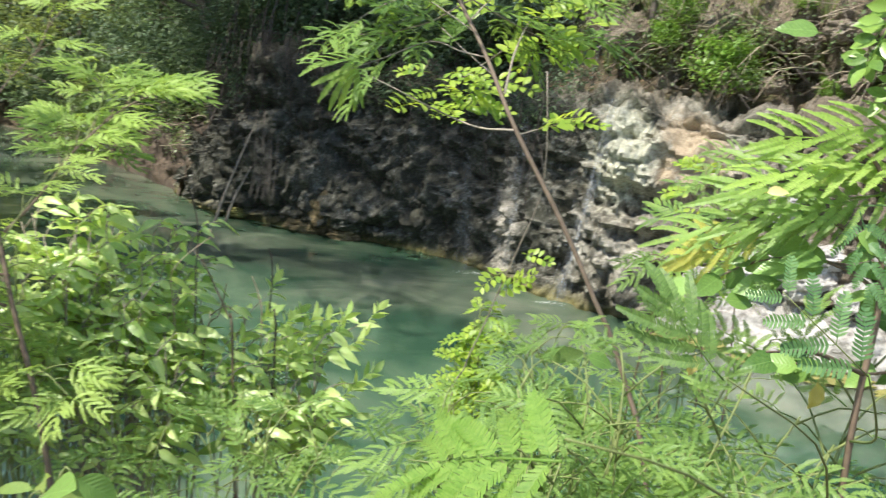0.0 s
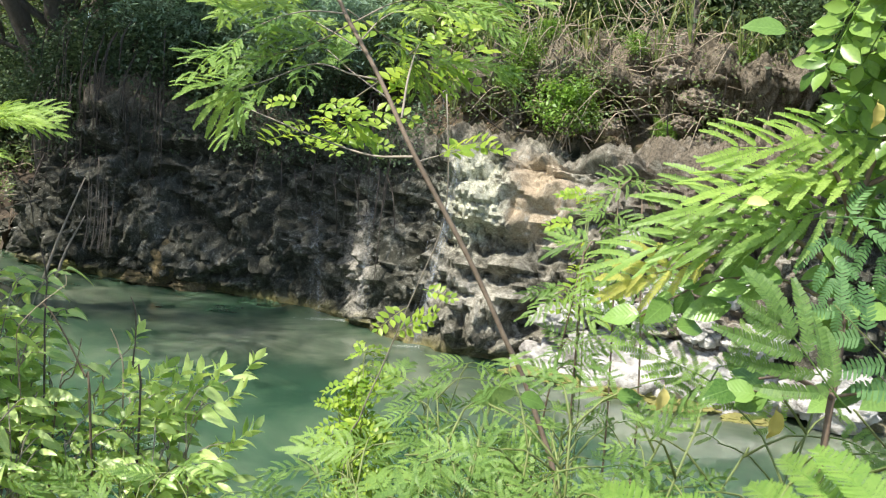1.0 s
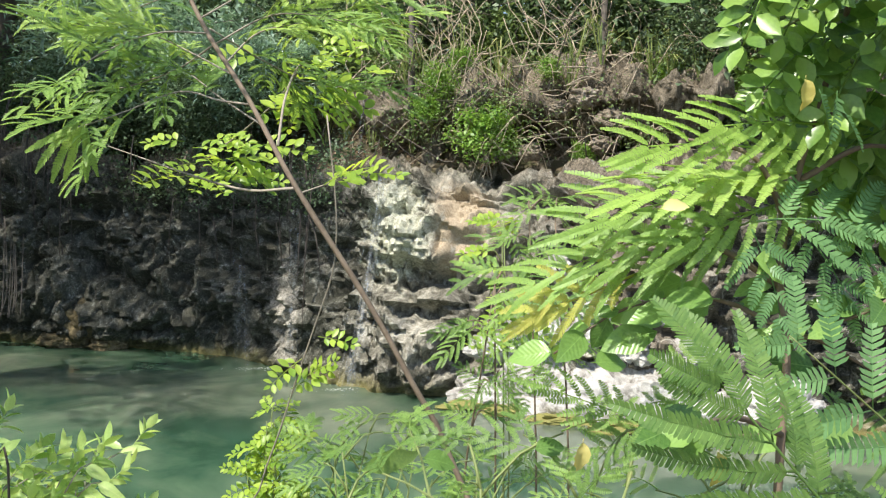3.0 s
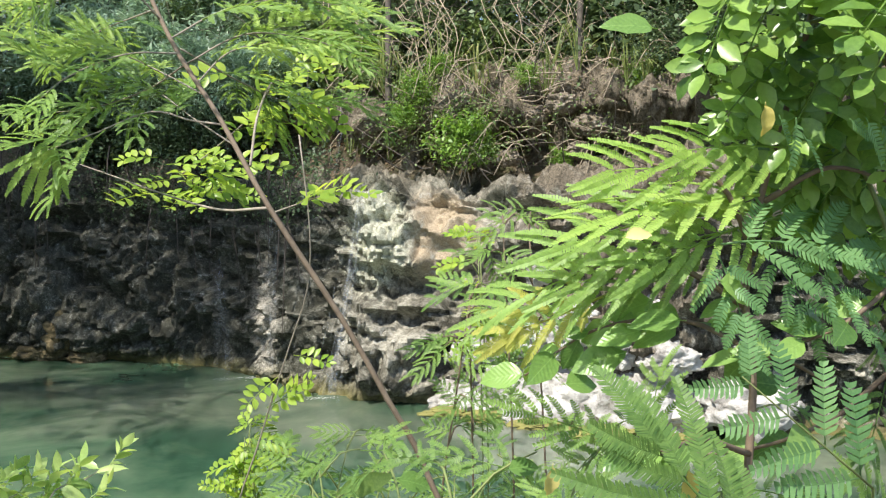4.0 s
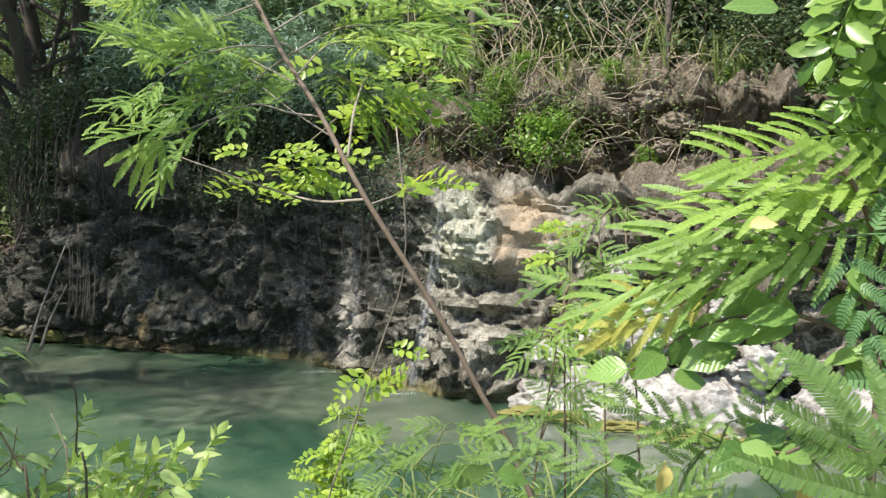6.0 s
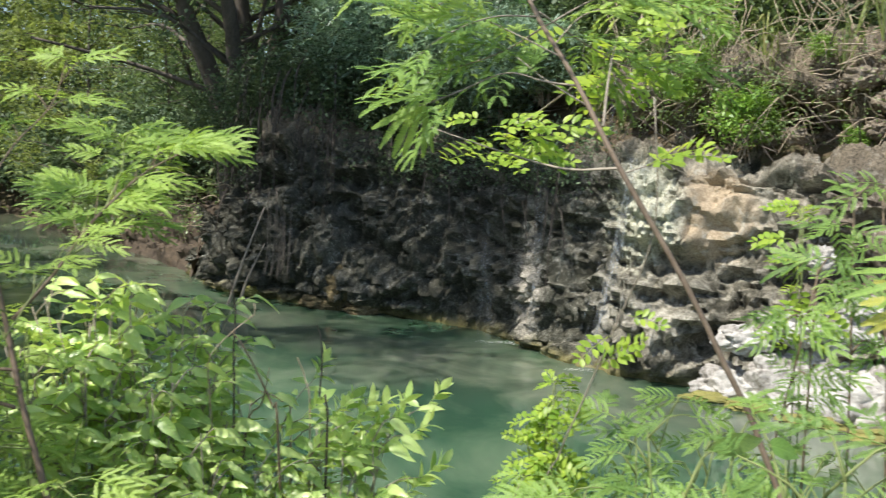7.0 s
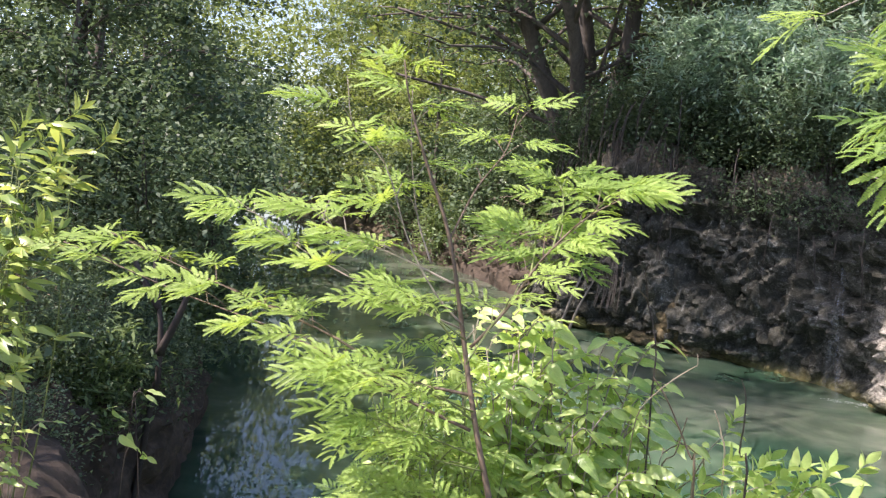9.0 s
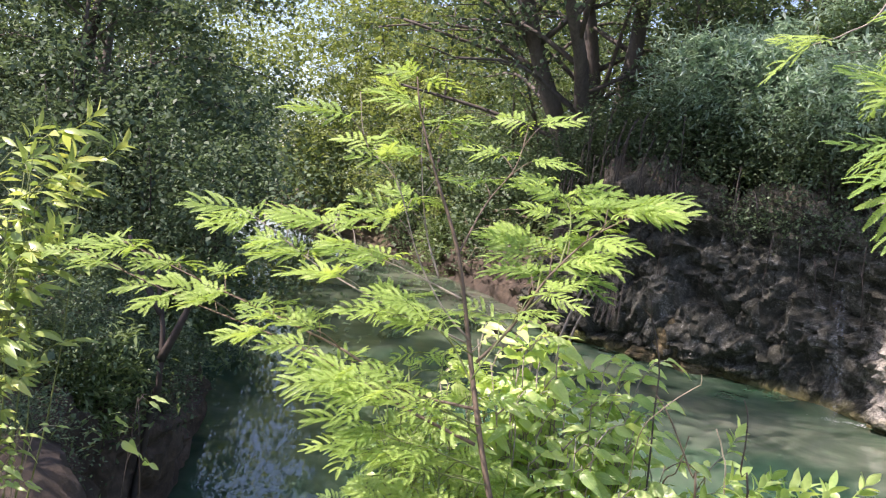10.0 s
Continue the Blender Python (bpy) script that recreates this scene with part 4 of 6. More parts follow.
bush_d = tree_geo(24, 2.2, 1.2, 0.1, 12, 24, 0.22, 0.11, (0, 0), 4, 0.03, 0.0, 0.5, 0.1, False)
grey_shrub = tree("shrub", (-0.3, 18.3, 3.9), 0, 0.9, bush_d, STEM_GREY, LEAF_GREY, "shrub with narrow silvery green leaves leaning over the cliff", SHRUBS)
for x, y, z, q, w in ((-0.6, 16.9, 3.8, 0.75, 10), (0.3, 16.2, 3.9, 0.7, 170), (1.0, 15.5, 3.9, 0.6, 220), (0.7, 17.4, 4.0, 0.8, 60), (-1.2, 18.6, 3.7, 0.7, 130), (1.7, 17.2, 4.3, 0.8, 200), (-4.0, 21.6, 3.4, 0.7, 250), (-8.2, 24.2, 2.2, 0.8, 300), (-10.4, 27.6, 2.0, 0.9, 20), (0.0, 19.2, 5.2, 0.9, 80), (-0.95, 16.9, 3.5, 0.9, 40), (-0.35, 16.5, 3.4, 0.8, 300), (-1.7, 17.2, 3.9, 0.95, 110), (-2.4, 17.6, 4.2, 0.9, 200), (0.2, 16.0, 3.6, 0.75, 10)):
    copy_thing(grey_shrub, pose(x, y, z, 0, 0, w) @ Matrix.Scale(q, 4))
near_low = tree("shrub", on_land(-7.4, 7.4), 30, 0.8, bush_n, STEM_DARK, LEAF_DARK, "dense small-leaved dark shrub on the near bank", SHRUBS)
low = [tree("shrub", on_land(-7.2, 23.6), 10, 1.0, bush_a, STEM_DARK, LEAF_DARK, "dense dark green shrub on the bank", SHRUBS),
       tree("shrub", on_land(-1.3, 17.9), 90, 0.9, bush_b, STEM_GREY, LEAF_TREE, "narrow-leaved grey-green shrub at the cliff edge", SHRUBS),
       tree("shrub", (3.55, 12.65, 3.1), 30, 0.62, bush_c, STEM_GREY, LEAF_SPRING, "small bright green shrub rooted on the ledge", SHRUBS)]
for k, (x, y, w, s) in enumerate([
        (-8.6, 24.0, 0, 0.8), (-10.3, 25.2, 1, 0.9), (-12.6, 28.0, 0, 1.0), (-15, 31.5, 0, 1.1), (-8.2, 24.5, 0, 1.1), (-5.3, 21.2, 1, 0.9), (-4.2, 19.6, 0, 0.8), (-3.0, 18.6, 0, 0.75),
        (-2.2, 18.9, 1, 1.0), (-0.3, 17.6, 0, 0.7), (0.4, 16.9, 1, 0.9), (1.2, 16.6, 0, 0.75), (2.2, 15.9, 1, 0.85), (3.2, 15.6, 0, 0.9), (4.4, 14.6, 1, 0.8),
        (5.4, 14.0, 0, 0.8), (6.2, 13.2, 1, 0.85), (6.9, 12.0, 0, 0.9), (7.8, 10.9, 1, 0.8), (9.0, 10.6, 0, 1.0), (10.2, 9.8, 0, 0.9), (-7.2, 8.0, 0, 0.55), (-6.4, 7.2, 1, 0.55), (-5.6, 6.4, 0, 0.45), (-11.6, 13.6, 0, 0.8),
        (-13.6, 16.8, 0, 1.1), (-15.6, 19.0, 0, 1.2), (-14.6, 18.2, 0, 1.0), (-16.6, 21.2, 0, 1.3), (-18.2, 23.0, 0, 1.4), (-20.5, 25.4, 0, 1.5), (-23.5, 29.0, 0, 1.6), (-15.6, 32.4, 0, 1.3), (-17.6, 34.0, 0, 1.4), (-20.0, 36.6, 0, 1.5), (-23.5, 40.0, 0, 1.6), (-13.2, 29.6, 0, 1.2), (-27.0, 43.5, 0, 1.8), (-8.2, 8.8, 1, 0.4), (-5.2, 5.4, 0, 0.36), (-5.0, 5.0, 1, 0.3), (-4.95, 5.75, 0, 0.28), (-4.7, 4.7, 1, 0.34), (-4.75, 5.3, 0, 0.28), (-4.2, 4.0, 1, 0.3), (-4.8, 4.4, 0, 0.34), (-6.1, 7.2, 0, 0.6), (-5.7, 6.7, 1, 0.5), (-7.8, 8.0, 0, 0.7), (-6.2, 7.5, 0, 0.9), (-5.4, 4.6, 0, 0.4), (-4.2, 3.7, 0, 0.3), (-3.8, 3.2, 1, 0.3), (-2.0, 20.4, 0, 1.1), (0.0, 19.6, 1, 1.1), (3.5, 17.2, 0, 1.1),
        (-9.3, 26.4, 0, 1.3), (-7.0, 25.8, 0, 1.3), (-3.2, 21.8, 0, 1.2),
        (-12.2, 15.0, 0, 0.9), (-8.8, 8.6, 0, 0.8), (-6.4, 5.2, 0, 0.55), (2.0, 19, 0, 1.2), (5.2, 15.6, 0, 1.1), (7.4, 14.0, 0, 1.1), (9.6, 13.0, 0, 1.2)]):
    near_side = x < -3.5 and y < 13 and w == 0
    copy_thing(near_low if near_side else low[w], Matrix.Translation(on_land(x, y, -0.05)) @ Matrix.Rotation(rng.random() * 6.28, 4, "Z") @ Matrix.Scale(s * (0.9 + 0.2 * rng.random()), 4))
copy_thing(low[2], pose(2.95, 13.2, 4.05, 0, 0, 200) @ Matrix.Scale(0.6, 4))
for x, y, z, w, q in ((2.4, 15.2, 4.4, 1, 0.55), (5.9, 12.6, 4.4, 0, 0.45), (1.5, 16.1, 4.4, 0, 0.55), (6.6, 10.6, 3.1, 0, 0.35), (7.4, 10.4, 4.1, 0, 0.5)):
    copy_thing(low[w], pose(x, y, z - 0.05, 0, 0, 50 * x) @ Matrix.Scale(q, 4))
for x, y, z, w, q in ((4.75, 11.9, 3.1, 2, 0.4), (2.75, 13.15, 3.7, 2, 0.5), (5.6, 11.3, 4.1, 2, 0.5), (6.5, 10.7, 4.0, 2, 0.55), (4.35, 12.3, 4.3, 2, 0.4), (3.2, 12.85, 4.45, 2, 0.4), (6.0, 11.2, 4.2, 0, 0.35), (6.9, 10.9, 4.1, 0, 0.6), (7.6, 10.6, 4.1, 0, 0.7), (6.2, 12.4, 4.5, 0, 0.8), (7.3, 12.0, 4.6, 0, 0.9), (8.3, 11.0, 4.5, 0, 0.9), (0.9, 15.3, 3.9, 1, 0.45), (0.0, 16.3, 3.8, 0, 0.4)):
    copy_thing(low[w], pose(x, y, z, 0, 0, 100 + 70 * x) @ Matrix.Scale(q, 4))


for x, back, z, q in ((-4.9, 0.9, 2.9, 0.5), (-4.1, 0.8, 3.1, 0.55), (-3.3, 0.9, 3.2, 0.5), (-2.5, 0.7, 3.2, 0.55), (-1.7, 0.9, 3.2, 0.5), (-0.9, 0.7, 3.2, 0.5), (-0.2, 0.9, 3.2, 0.45), (-5.6, 1.0, 2.4, 0.5)):
    copy_thing(low[0], pose(x, float(shore(FAR_SHORE, x)) + back, z, 0, 0, 140 * x) @ Matrix.Scale(q, 4))


# ---- hanging roots, dead canes and dry twigs on the far side ----
def strand_bundle(name, base, label, category, lines, mat, r, piece, group=""):
    e = thing(name, base, label, category, group)
    for pts in lines:
        g = Geo()
        g.tube(smooth_line(pts, 10), r * (0.8 + 0.5 * rng.random()), r * 0.45, 5, 0.1, rng)
        part(piece, g, mat, e)
    return e


strand_bundle("dead_canes", (-4.5, 16.9, 0), "pale dead canes leaning from the bank into the water", "canes",
              [[(-4.4, 15.9, -0.1), (-4.15, 16.0, 0.8), (-3.85, 16.2, 1.75)], [(-4.2, 16.0, 0.0), (-4.05, 16.0, 0.5), (-3.8, 16.1, 1.1)]], STEM_GREY, 0.026, "cane")
lines = []
for k in range(9):
    x = -3.72 + 0.045 * k + 0.05 * rng.random()
    lines.append([(x - 0.08 * rng.random(), 15.9, 0.45 + 0.25 * rng.random()), (x, 15.95, 1.0), (x + 0.08 * (rng.random() - 0.5) - 0.05, 16.2, 1.7 + 0.5 * rng.random())])
strand_bundle("hanging_roots", (-3.75, 16.8, 1.8), "bundle of straight pale roots hanging from the dark bank", "roots", lines, BARK, 0.011, "root")

for x0, x1, n, z0, z1, label in ((-5.6, -2.4, 26, 1.9, 3.6, "tangle of dark hanging roots and vines on the shaded cliff"), (-2.4, 1.2, 18, 2.2, 3.6, "tangle of thin dark roots over the wet cliff"), (-4.9, -2.6, 40, 2.9, 4.6, "curtain of thin hanging vines in front of the shaded bank")):
    lines = []
    for k in range(n):
        x = x0 + (x1 - x0) * rng.random()
        y = float(shore(FAR_SHORE, x)) - 0.25
        top = z0 + (z1 - z0) * rng.random()
        L = 0.5 + 1.2 * rng.random()
        j = rng.random() - 0.5
        lines.append([(x, y + 0.35, top), (x + 0.2 * j, y, top - L * 0.35), (x + 0.35 * j, y - 0.1 * rng.random(), top - L)])
    strand_bundle("root_tangle", ((x0 + x1) / 2, float(shore(FAR_SHORE, (x0 + x1) / 2)), z1), label, "roots", lines, STEM_DARK, 0.012, "root", "root tangles on the cliff")

lines = []
for k in range(150):
    x = 2.5 + 4.0 * rng.random()
    y = float(shore(FAR_SHORE, x)) + 1.5 + 0.5 * rng.random()
    z = 3.3 + 1.5 * rng.random()
    a, L = rng.random() * 6.28, 0.35 + 0.6 * rng.random()
    lines.append([(x, y, z), (x + 0.5 * L * math.cos(a), y - 0.15, z + 0.12 * (rng.random() - 0.2)), (x + L * math.cos(a), y - 0.1 - 0.2 * rng.random(), z + 0.6 * L * math.sin(a) - 0.1)])
strand_bundle("dry_brushwood", (4.2, 12.4, 3.9), "heap of pale dry twigs and roots on the ledge", "brushwood", lines, STEM_DRY, 0.009, "twig")
lines = []
for k in range(95):
    x = 1.6 + 5.4 * rng.random()
    y = float(shore(FAR_SHORE, x)) + 2.0 + 0.8 * rng.random()
    top = 4.8 + 1.8 * rng.random()
    j, L = rng.random() - 0.5, 1.2 + 1.2 * rng.random()
    lines.append([(x, y, top), (x + 0.9 * j, y - 0.2, top - 0.3 * L), (x - 0.3 * j + 0.2, y - 0.4, top - 0.55 * L), (x + 0.8 * j + 0.1, y - 0.45, top - 0.8 * L), (x + 0.2 * j - 0.15, y - 0.5, top - L)])
strand_bundle("hanging_vines", (4.4, 12.9, 5.0), "loops of pale bare vines hanging above the ledge", "vines", lines, STEM_DRY, 0.007, "vine")
lines = []
for k in range(16):
    x, y = -2.9 + 1.7 * rng.random(), 17.35 + 0.4 * rng.random()
    z = 3.5 + 0.6 * rng.random()
    a, L = rng.random() * 6.28, 0.3 + 0.5 * rng.random()
    lines.append([(x, y, z), (x + 0.5 * L * math.cos(a), y - 0.2, z + 0.1), (x + L * math.cos(a), y - 0.3, z - 0.15 + 0.3 * L * math.sin(a))])
strand_bundle("dry_brushwood", (-2.1, 17.5, 3.6), "dead twigs and dry stalks at the shaded cliff edge", "brushwood", lines, STEM_DRY, 0.012, "twig")
strand_bundle("young_tree", on_land(-4.62, 5.15), "thin dark young trunk at the shaded edge of the bank", "tree",
              [[tuple(on_land(-4.62, 5.15, -0.2)), (-4.34, 5.06, 0.95), (-4.27, 5.03, 1.1), (-4.3, 5.06, 1.5), (-4.37, 5.06, 1.8), (-4.39, 5.08, 2.0)], [(-4.28, 5.04, 1.3), (-4.1, 5.0, 1.6), (-4.0, 5.0, 1.85)], [(-4.32, 5.05, 1.6), (-4.5, 5.0, 1.9), (-4.6, 5.0, 2.1)]], STEM_DARK, 0.03, "trunk", "young trees above the ledge")
for x, y, h, lx in ((5.05, 12.2, 3.4, 0.15), (2.62, 13.6, 4.2, -0.1), (6.0, 11.9, 3.6, 0.3), (7.1, 11.6, 3.8, -0.2)):
    z = max(4.2, float(land(x, y)))
    strand_bundle("young_tree", (x, y, z), "thin straight grey-barked young tree rising above the ledge", "tree", [[(x, y, z - 0.4), (x + 0.4 * lx, y, z + 0.5 * h), (x + lx, y - 0.1, z + h)]], BARK, 0.055, "trunk", "young trees above the ledge")

lines = []
for k in range(60):
    x = -9.0 + 3.4 * rng.random()
    y = float(shore(FAR_SHORE, x)) + 0.2 + 1.2 * rng.random()
    z = 0.6 + 1.6 * rng.random()
    a, L = rng.random() * 6.28, 0.3 + 0.7 * rng.random()
    lines.append([(x, y, z), (x + 0.5 * L * math.cos(a), y - 0.1, z + 0.15 * (rng.random() - 0.3)), (x + L * math.cos(a), y - 0.2 * rng.random(), z + 0.5 * L * math.sin(a))])
strand_bundle("dry_brushwood", (-7.2, 21.4, 1.2), "dry twigs and roots sticking out of the brown earth bank", "brushwood", lines, STEM_DRY, 0.011, "twig")

# the bare limb reaching out from the old tree over the water
strand_bundle("bare_branches", (-5.3, 20.2, 5.0), "long bare grey branches reaching from the old tree over the creek", "branch",
              [[(-5.5, 20.2, 4.6), (-7.0, 19.2, 5.6), (-9.2, 18.0, 6.2)], [(-5.6, 20.1, 3.9), (-7.6, 19.6, 4.5), (-9.6, 19.0, 4.9)], [(-5.1, 20.0, 5.0), (-4.7, 19.4, 6.2), (-4.3, 18.8, 7.2)]], BARK, 0.07, "branch")


# ---- sedge tufts, litter and small plants ----
def blades(name, spots, length, width, label, category, mat, seed, per=1):
    rng = np.random.RandomState(seed)
    g = Geo()
    for x, y, z in spots:
        for _ in range(per):
            a, L, w = rng.uniform(0, 6.28), length * rng.uniform(0.5, 1.2), width * rng.uniform(0.7, 1.3)
            d = Vector((math.cos(a), math.sin(a), 0))
            s = Vector((-d.y, d.x, 0)) * w
            out = rng.uniform(0.25, 0.9)
            b = Vector((x, y, z)) + d * 0.03
            m = b + d * L * 0.35 * out + Vector((0, 0, L * 0.7))
            t = b + d * L * out + Vector((0, 0, L * (0.85 - 0.6 * out)))
            g.add([tuple(b - s), tuple(b + s), tuple(m + s * 0.8), tuple(m - s * 0.8), tuple(t)], [(0, 1, 2, 3), (3, 2, 4)])
    return tagged(new(name, g.mesh(name, mat, False)), label, category, kind="stuff")


r = np.random.RandomState(31)
spots = []
for k in range(120):
    x = r.uniform(1.5, 9.0)
    spots.append(tuple(on_land(x, float(shore(FAR_SHORE, x)) + r.uniform(2.4, 4.8), 0.1)))
for k in range(26):
    x = r.uniform(2.4, 7.0)
    spots.append((x, float(shore(FAR_SHORE, x)) + r.uniform(1.2, 2.6), r.uniform(4.15, 4.55)))
blades("sedge", spots, 0.8, 0.010, "long arching sedge blades above the ledge, partly dry", "sedge", GRASS, 3, 9)
spots = []
for k in range(240):
    x = r.uniform(-5, 4)
    spots.append(tuple(on_land(x, float(shore(NEAR_SHORE, x)) - r.uniform(0.2, 3.2))))
blades("grass", spots, 0.35, 0.005, "low green grass on the near bank", "grass", GRASS, 4, 10)


def litter(name, x0, x1, back0, back1, n, label, seed, line, sign):
    r = np.random.RandomState(seed)
    x = r.uniform(x0, x1, n)
    y = shore(line, x) + sign * r.uniform(back0, back1, n)
    v, f = leaf_cloud(np.stack([x, y, land(x, y) + 0.02], -1), 0.09, 0.3, r, 0.4)
    v[:, 2] += 0.01
    tagged(new(name, cloud_mesh(name, v, f, LEAF_DRY)), label, "leaf litter", kind="stuff")


litter("leaf_litter", -14, 10, 0.9, 6.0, 11000, "dry brown fallen leaves on the slope above the cliff", 8, FAR_SHORE, 1)
litter("leaf_litter", -9, 6, 0.4, 6.0, 5000, "dry brown fallen leaves on the near bank", 9, NEAR_SHORE, -1)


def fringe(name, x0, x1, n, zlo, zhi, out, label, mat, size, seed, line=FAR_SHORE, sign=-1):
    """Small leaves growing in patches on a steep face."""
    r = np.random.RandomState(seed)
    c = r.uniform(0, 1, (max(4, n // 60), 2))
    k = r.randint(0, len(c), n)
    x = x0 + (x1 - x0) * c[k, 0] + r.normal(size=n) * 0.18
    z = zlo + (zhi - zlo) * c[k, 1] + r.normal(size=n) * 0.14
    y = shore(line, x) + sign * out + r.normal(size=n) * 0.1
    v, f = leaf_cloud(np.stack([x, y, z], -1), size, 0.3, r, 0.6)
    tagged(new(name, cloud_mesh(name, v, f, mat)), label, "creeper", kind="stuff")


fringe("creeper", -5.4, -1.6, 2600, 2.2, 3.6, -0.05, "dark small-leaved creeper hanging on the shaded cliff", LEAF_DARK, 0.06, 41)
# hanging growth, its dark leaves also standing in for the recess shade
fringe("creeper", -1.6, 1.5, 3200, 2.5, 3.5, 0.1, "dark hanging creeper and moss under the cliff edge", LEAF_DARK, 0.055, 45)
fringe("creeper", 2.0, 7.5, 3600, 3.3, 4.7, -1.35, "green small-leaved creeper on the upper ledge", LEAF_TREE, 0.05, 42)
fringe("creeper", -8.5, -4.6, 3200, 0.5, 1.4, -0.05, "dark small-leaved plants on the root bank", LEAF_DARK, 0.06, 43, NEAR_SHORE, 1)
fringe("creeper", -12.5, -6.0, 2000, 0.9, 2.0, -0.3, "dark creeper on the earth bank", LEAF_TREE, 0.07, 44)


# ---- plants of the near bank ----
def variants(name, makes, mat):
    return [m.mesh(name, mat, True) for m in makes]


FROND = variants("frond", [compound(5 + s % 2, 17, 0.45, 0.06, 0.24, s, 0.9) for s in range(6)], LEAF_FEATHER)
FROND_SMALL = variants("frond", [compound(4 + s % 3, 12, 0.44, 0.06, 0.27, s + 10) for s in range(5)], LEAF_FEATHER)
FROND_MID = variants("frond", [compound(5 + s % 2, 17, 0.44, 0.056, 0.3, s + 90, 0.9) for s in range(5)], LEAF_FEATHER_DEEP)
FROND_FINE = variants("frond", [compound(5 + s % 2, 12, 0.42, 0.055, 0.3, s + 70, 1.05) for s in range(4)], LEAF_FEATHER_DEEP)
PINNA = variants("frond", [feather(38, 0.078, 0.12, 0.08 * (s - 1.5), s + 5) for s in range(4)], LEAF_FEATHER_DEEP)
PINNA_TIP = variants("frond", [feather(24, 0.07, 0.25, 0.12 * (s - 1), s + 15) for s in range(3)], LEAF_TIP)
PINNA_BRIGHT = variants("frond", [feather(36, 0.08, 0.2, 0.1 * (s - 1), s + 9) for s in range(3)], LEAF_FEATHER)
NEAR_FROND = variants("frond", [compound(5, 32, 0.62, 0.085, 0.1, 61, 0.9, 0.25)], LEAF_FEATHER_DEEP) + variants("frond", [compound(7, 30, 0.74, 0.095, 0.05, 62, 1.1, 0.08)], LEAF_LIME)
LONG_FROND = variants("frond", [compound(8, 28, 0.46, 0.036, 0.26, s + 120, 1.0, 0.14) for s in range(3)], LEAF_FEATHER_DEEP)
LONG_BRIGHT = variants("frond", [compound(8, 28, 0.46, 0.038, 0.26, s + 130, 0.95, 0.14) for s in range(3)], LEAF_LIME)
LONG_TIP = variants("frond", [compound(6, 26, 0.5, 0.05, 0.3, 141, 0.9, 0.16)], LEAF_TIP)
BLUE_PINNA = variants("frond", [feather(11, 0.2, 0.14, 0.1 * (s - 1), s + 150, 0.9, 0.12) for s in range(3)], LEAF_BLUE)
BLUE_FROND = variants("frond", [compound(4, 12, 0.5, 0.09, 0.2, s + 160, 1.0, 0.2) for s in range(2)], LEAF_BLUE)
BROAD_SPRIG = variants("sprig", [pinnate(6, 0.25, 0.26, 0.15, s + 40) for s in range(4)], LEAF_BROAD)
SPRIG = variants("sprig", [pinnate(5, 0.36, 0.25, 0.25, s) for s in range(4)], LEAF_ROUND)
OVATE = variants("leaf", [blade(0.25 + 0.02 * s, 0.12 + 0.08 * s, 0.1, 7, 0.42, 0.1, 0.025, s) for s in range(4)], LEAF_OVATE)
BUSH = variants("leaf", [blade(0.13 + 0.022 * s, 0.14 + 0.15 * s, 0.2, 7, 0.40, 0.1, 0.05, s + 3) for s in range(5)], LEAF_BUSH)
LANCE = variants("leaf", [blade(0.10 + 0.015 * s, 0.18 + 0.1 * s, 0.12, 6, 0.42, 0.08, 0.02, s + 7) for s in range(4)], LEAF_LANCE)
SHOOT = variants("shoot", [shoot(9, 1.05, 0.13, s) for s in range(3)], LEAF_LANCE)
TIP = variants("shoot", [shoot(7, 1.0, 0.2, s + 4, 0.8) for s in range(3)], LEAF_BUSH)
YELLOW = variants("leaf", [blade(0.24, 0.3, 0.3, 8, 0.45, 0.1, 0.07, s) for s in range(2)], LEAF_YELLOW)


HOST = {}


def limb(e, name, pts, r0, r1, mat, n=18):
    line = smooth_line(pts, n)
    g = Geo()
    g.tube(line, r0, r1, 7, 0.12, random.Random(len(pts)))
    HOST[id(line)] = (line, part(name, g, mat, e))
    return line


def host(line):
    return HOST[id(line)][1]


def dress(e, line, meshes, n, size, rng, u0=0.3, u1=1.0, name="frond", lift=0.35, flat=0.6, spread=1.0, face=0.7):
    """Leaves all round a twig, crowding towards its tip, each at its own slant."""
    for k in range(n):
        u = u0 + (u1 - u0) * ((k + 0.8 * rng.random()) / n) ** 0.8
        p, d = along(line, min(u, 0.995))
        a = 2.4 * k + 1.2 * rng.random()
        side = d.cross(Vector((0, 0, 1)))
        side = side.normalized() if side.length > 0.2 else Vector((1, 0, 0))
        other = side.cross(d)
        v = (side * math.cos(a) + other * math.sin(a) * 0.3) * spread + d * (0.3 + 0.8 * rng.random()) + Vector((0, 0, lift * (rng.random() - 0.15)))
        v.x += 0.5 * (rng.random() - 0.5)
        up = Vector((flat * (rng.random() - 0.5) - 0.1, -face * (0.3 + 1.2 * rng.random()), 1))
        leaf_part(name, rng.choice(meshes), host(line), aim(p, v, up, 0.45 * (rng.random() - 0.5), size * (0.7 + 0.6 * rng.random())))


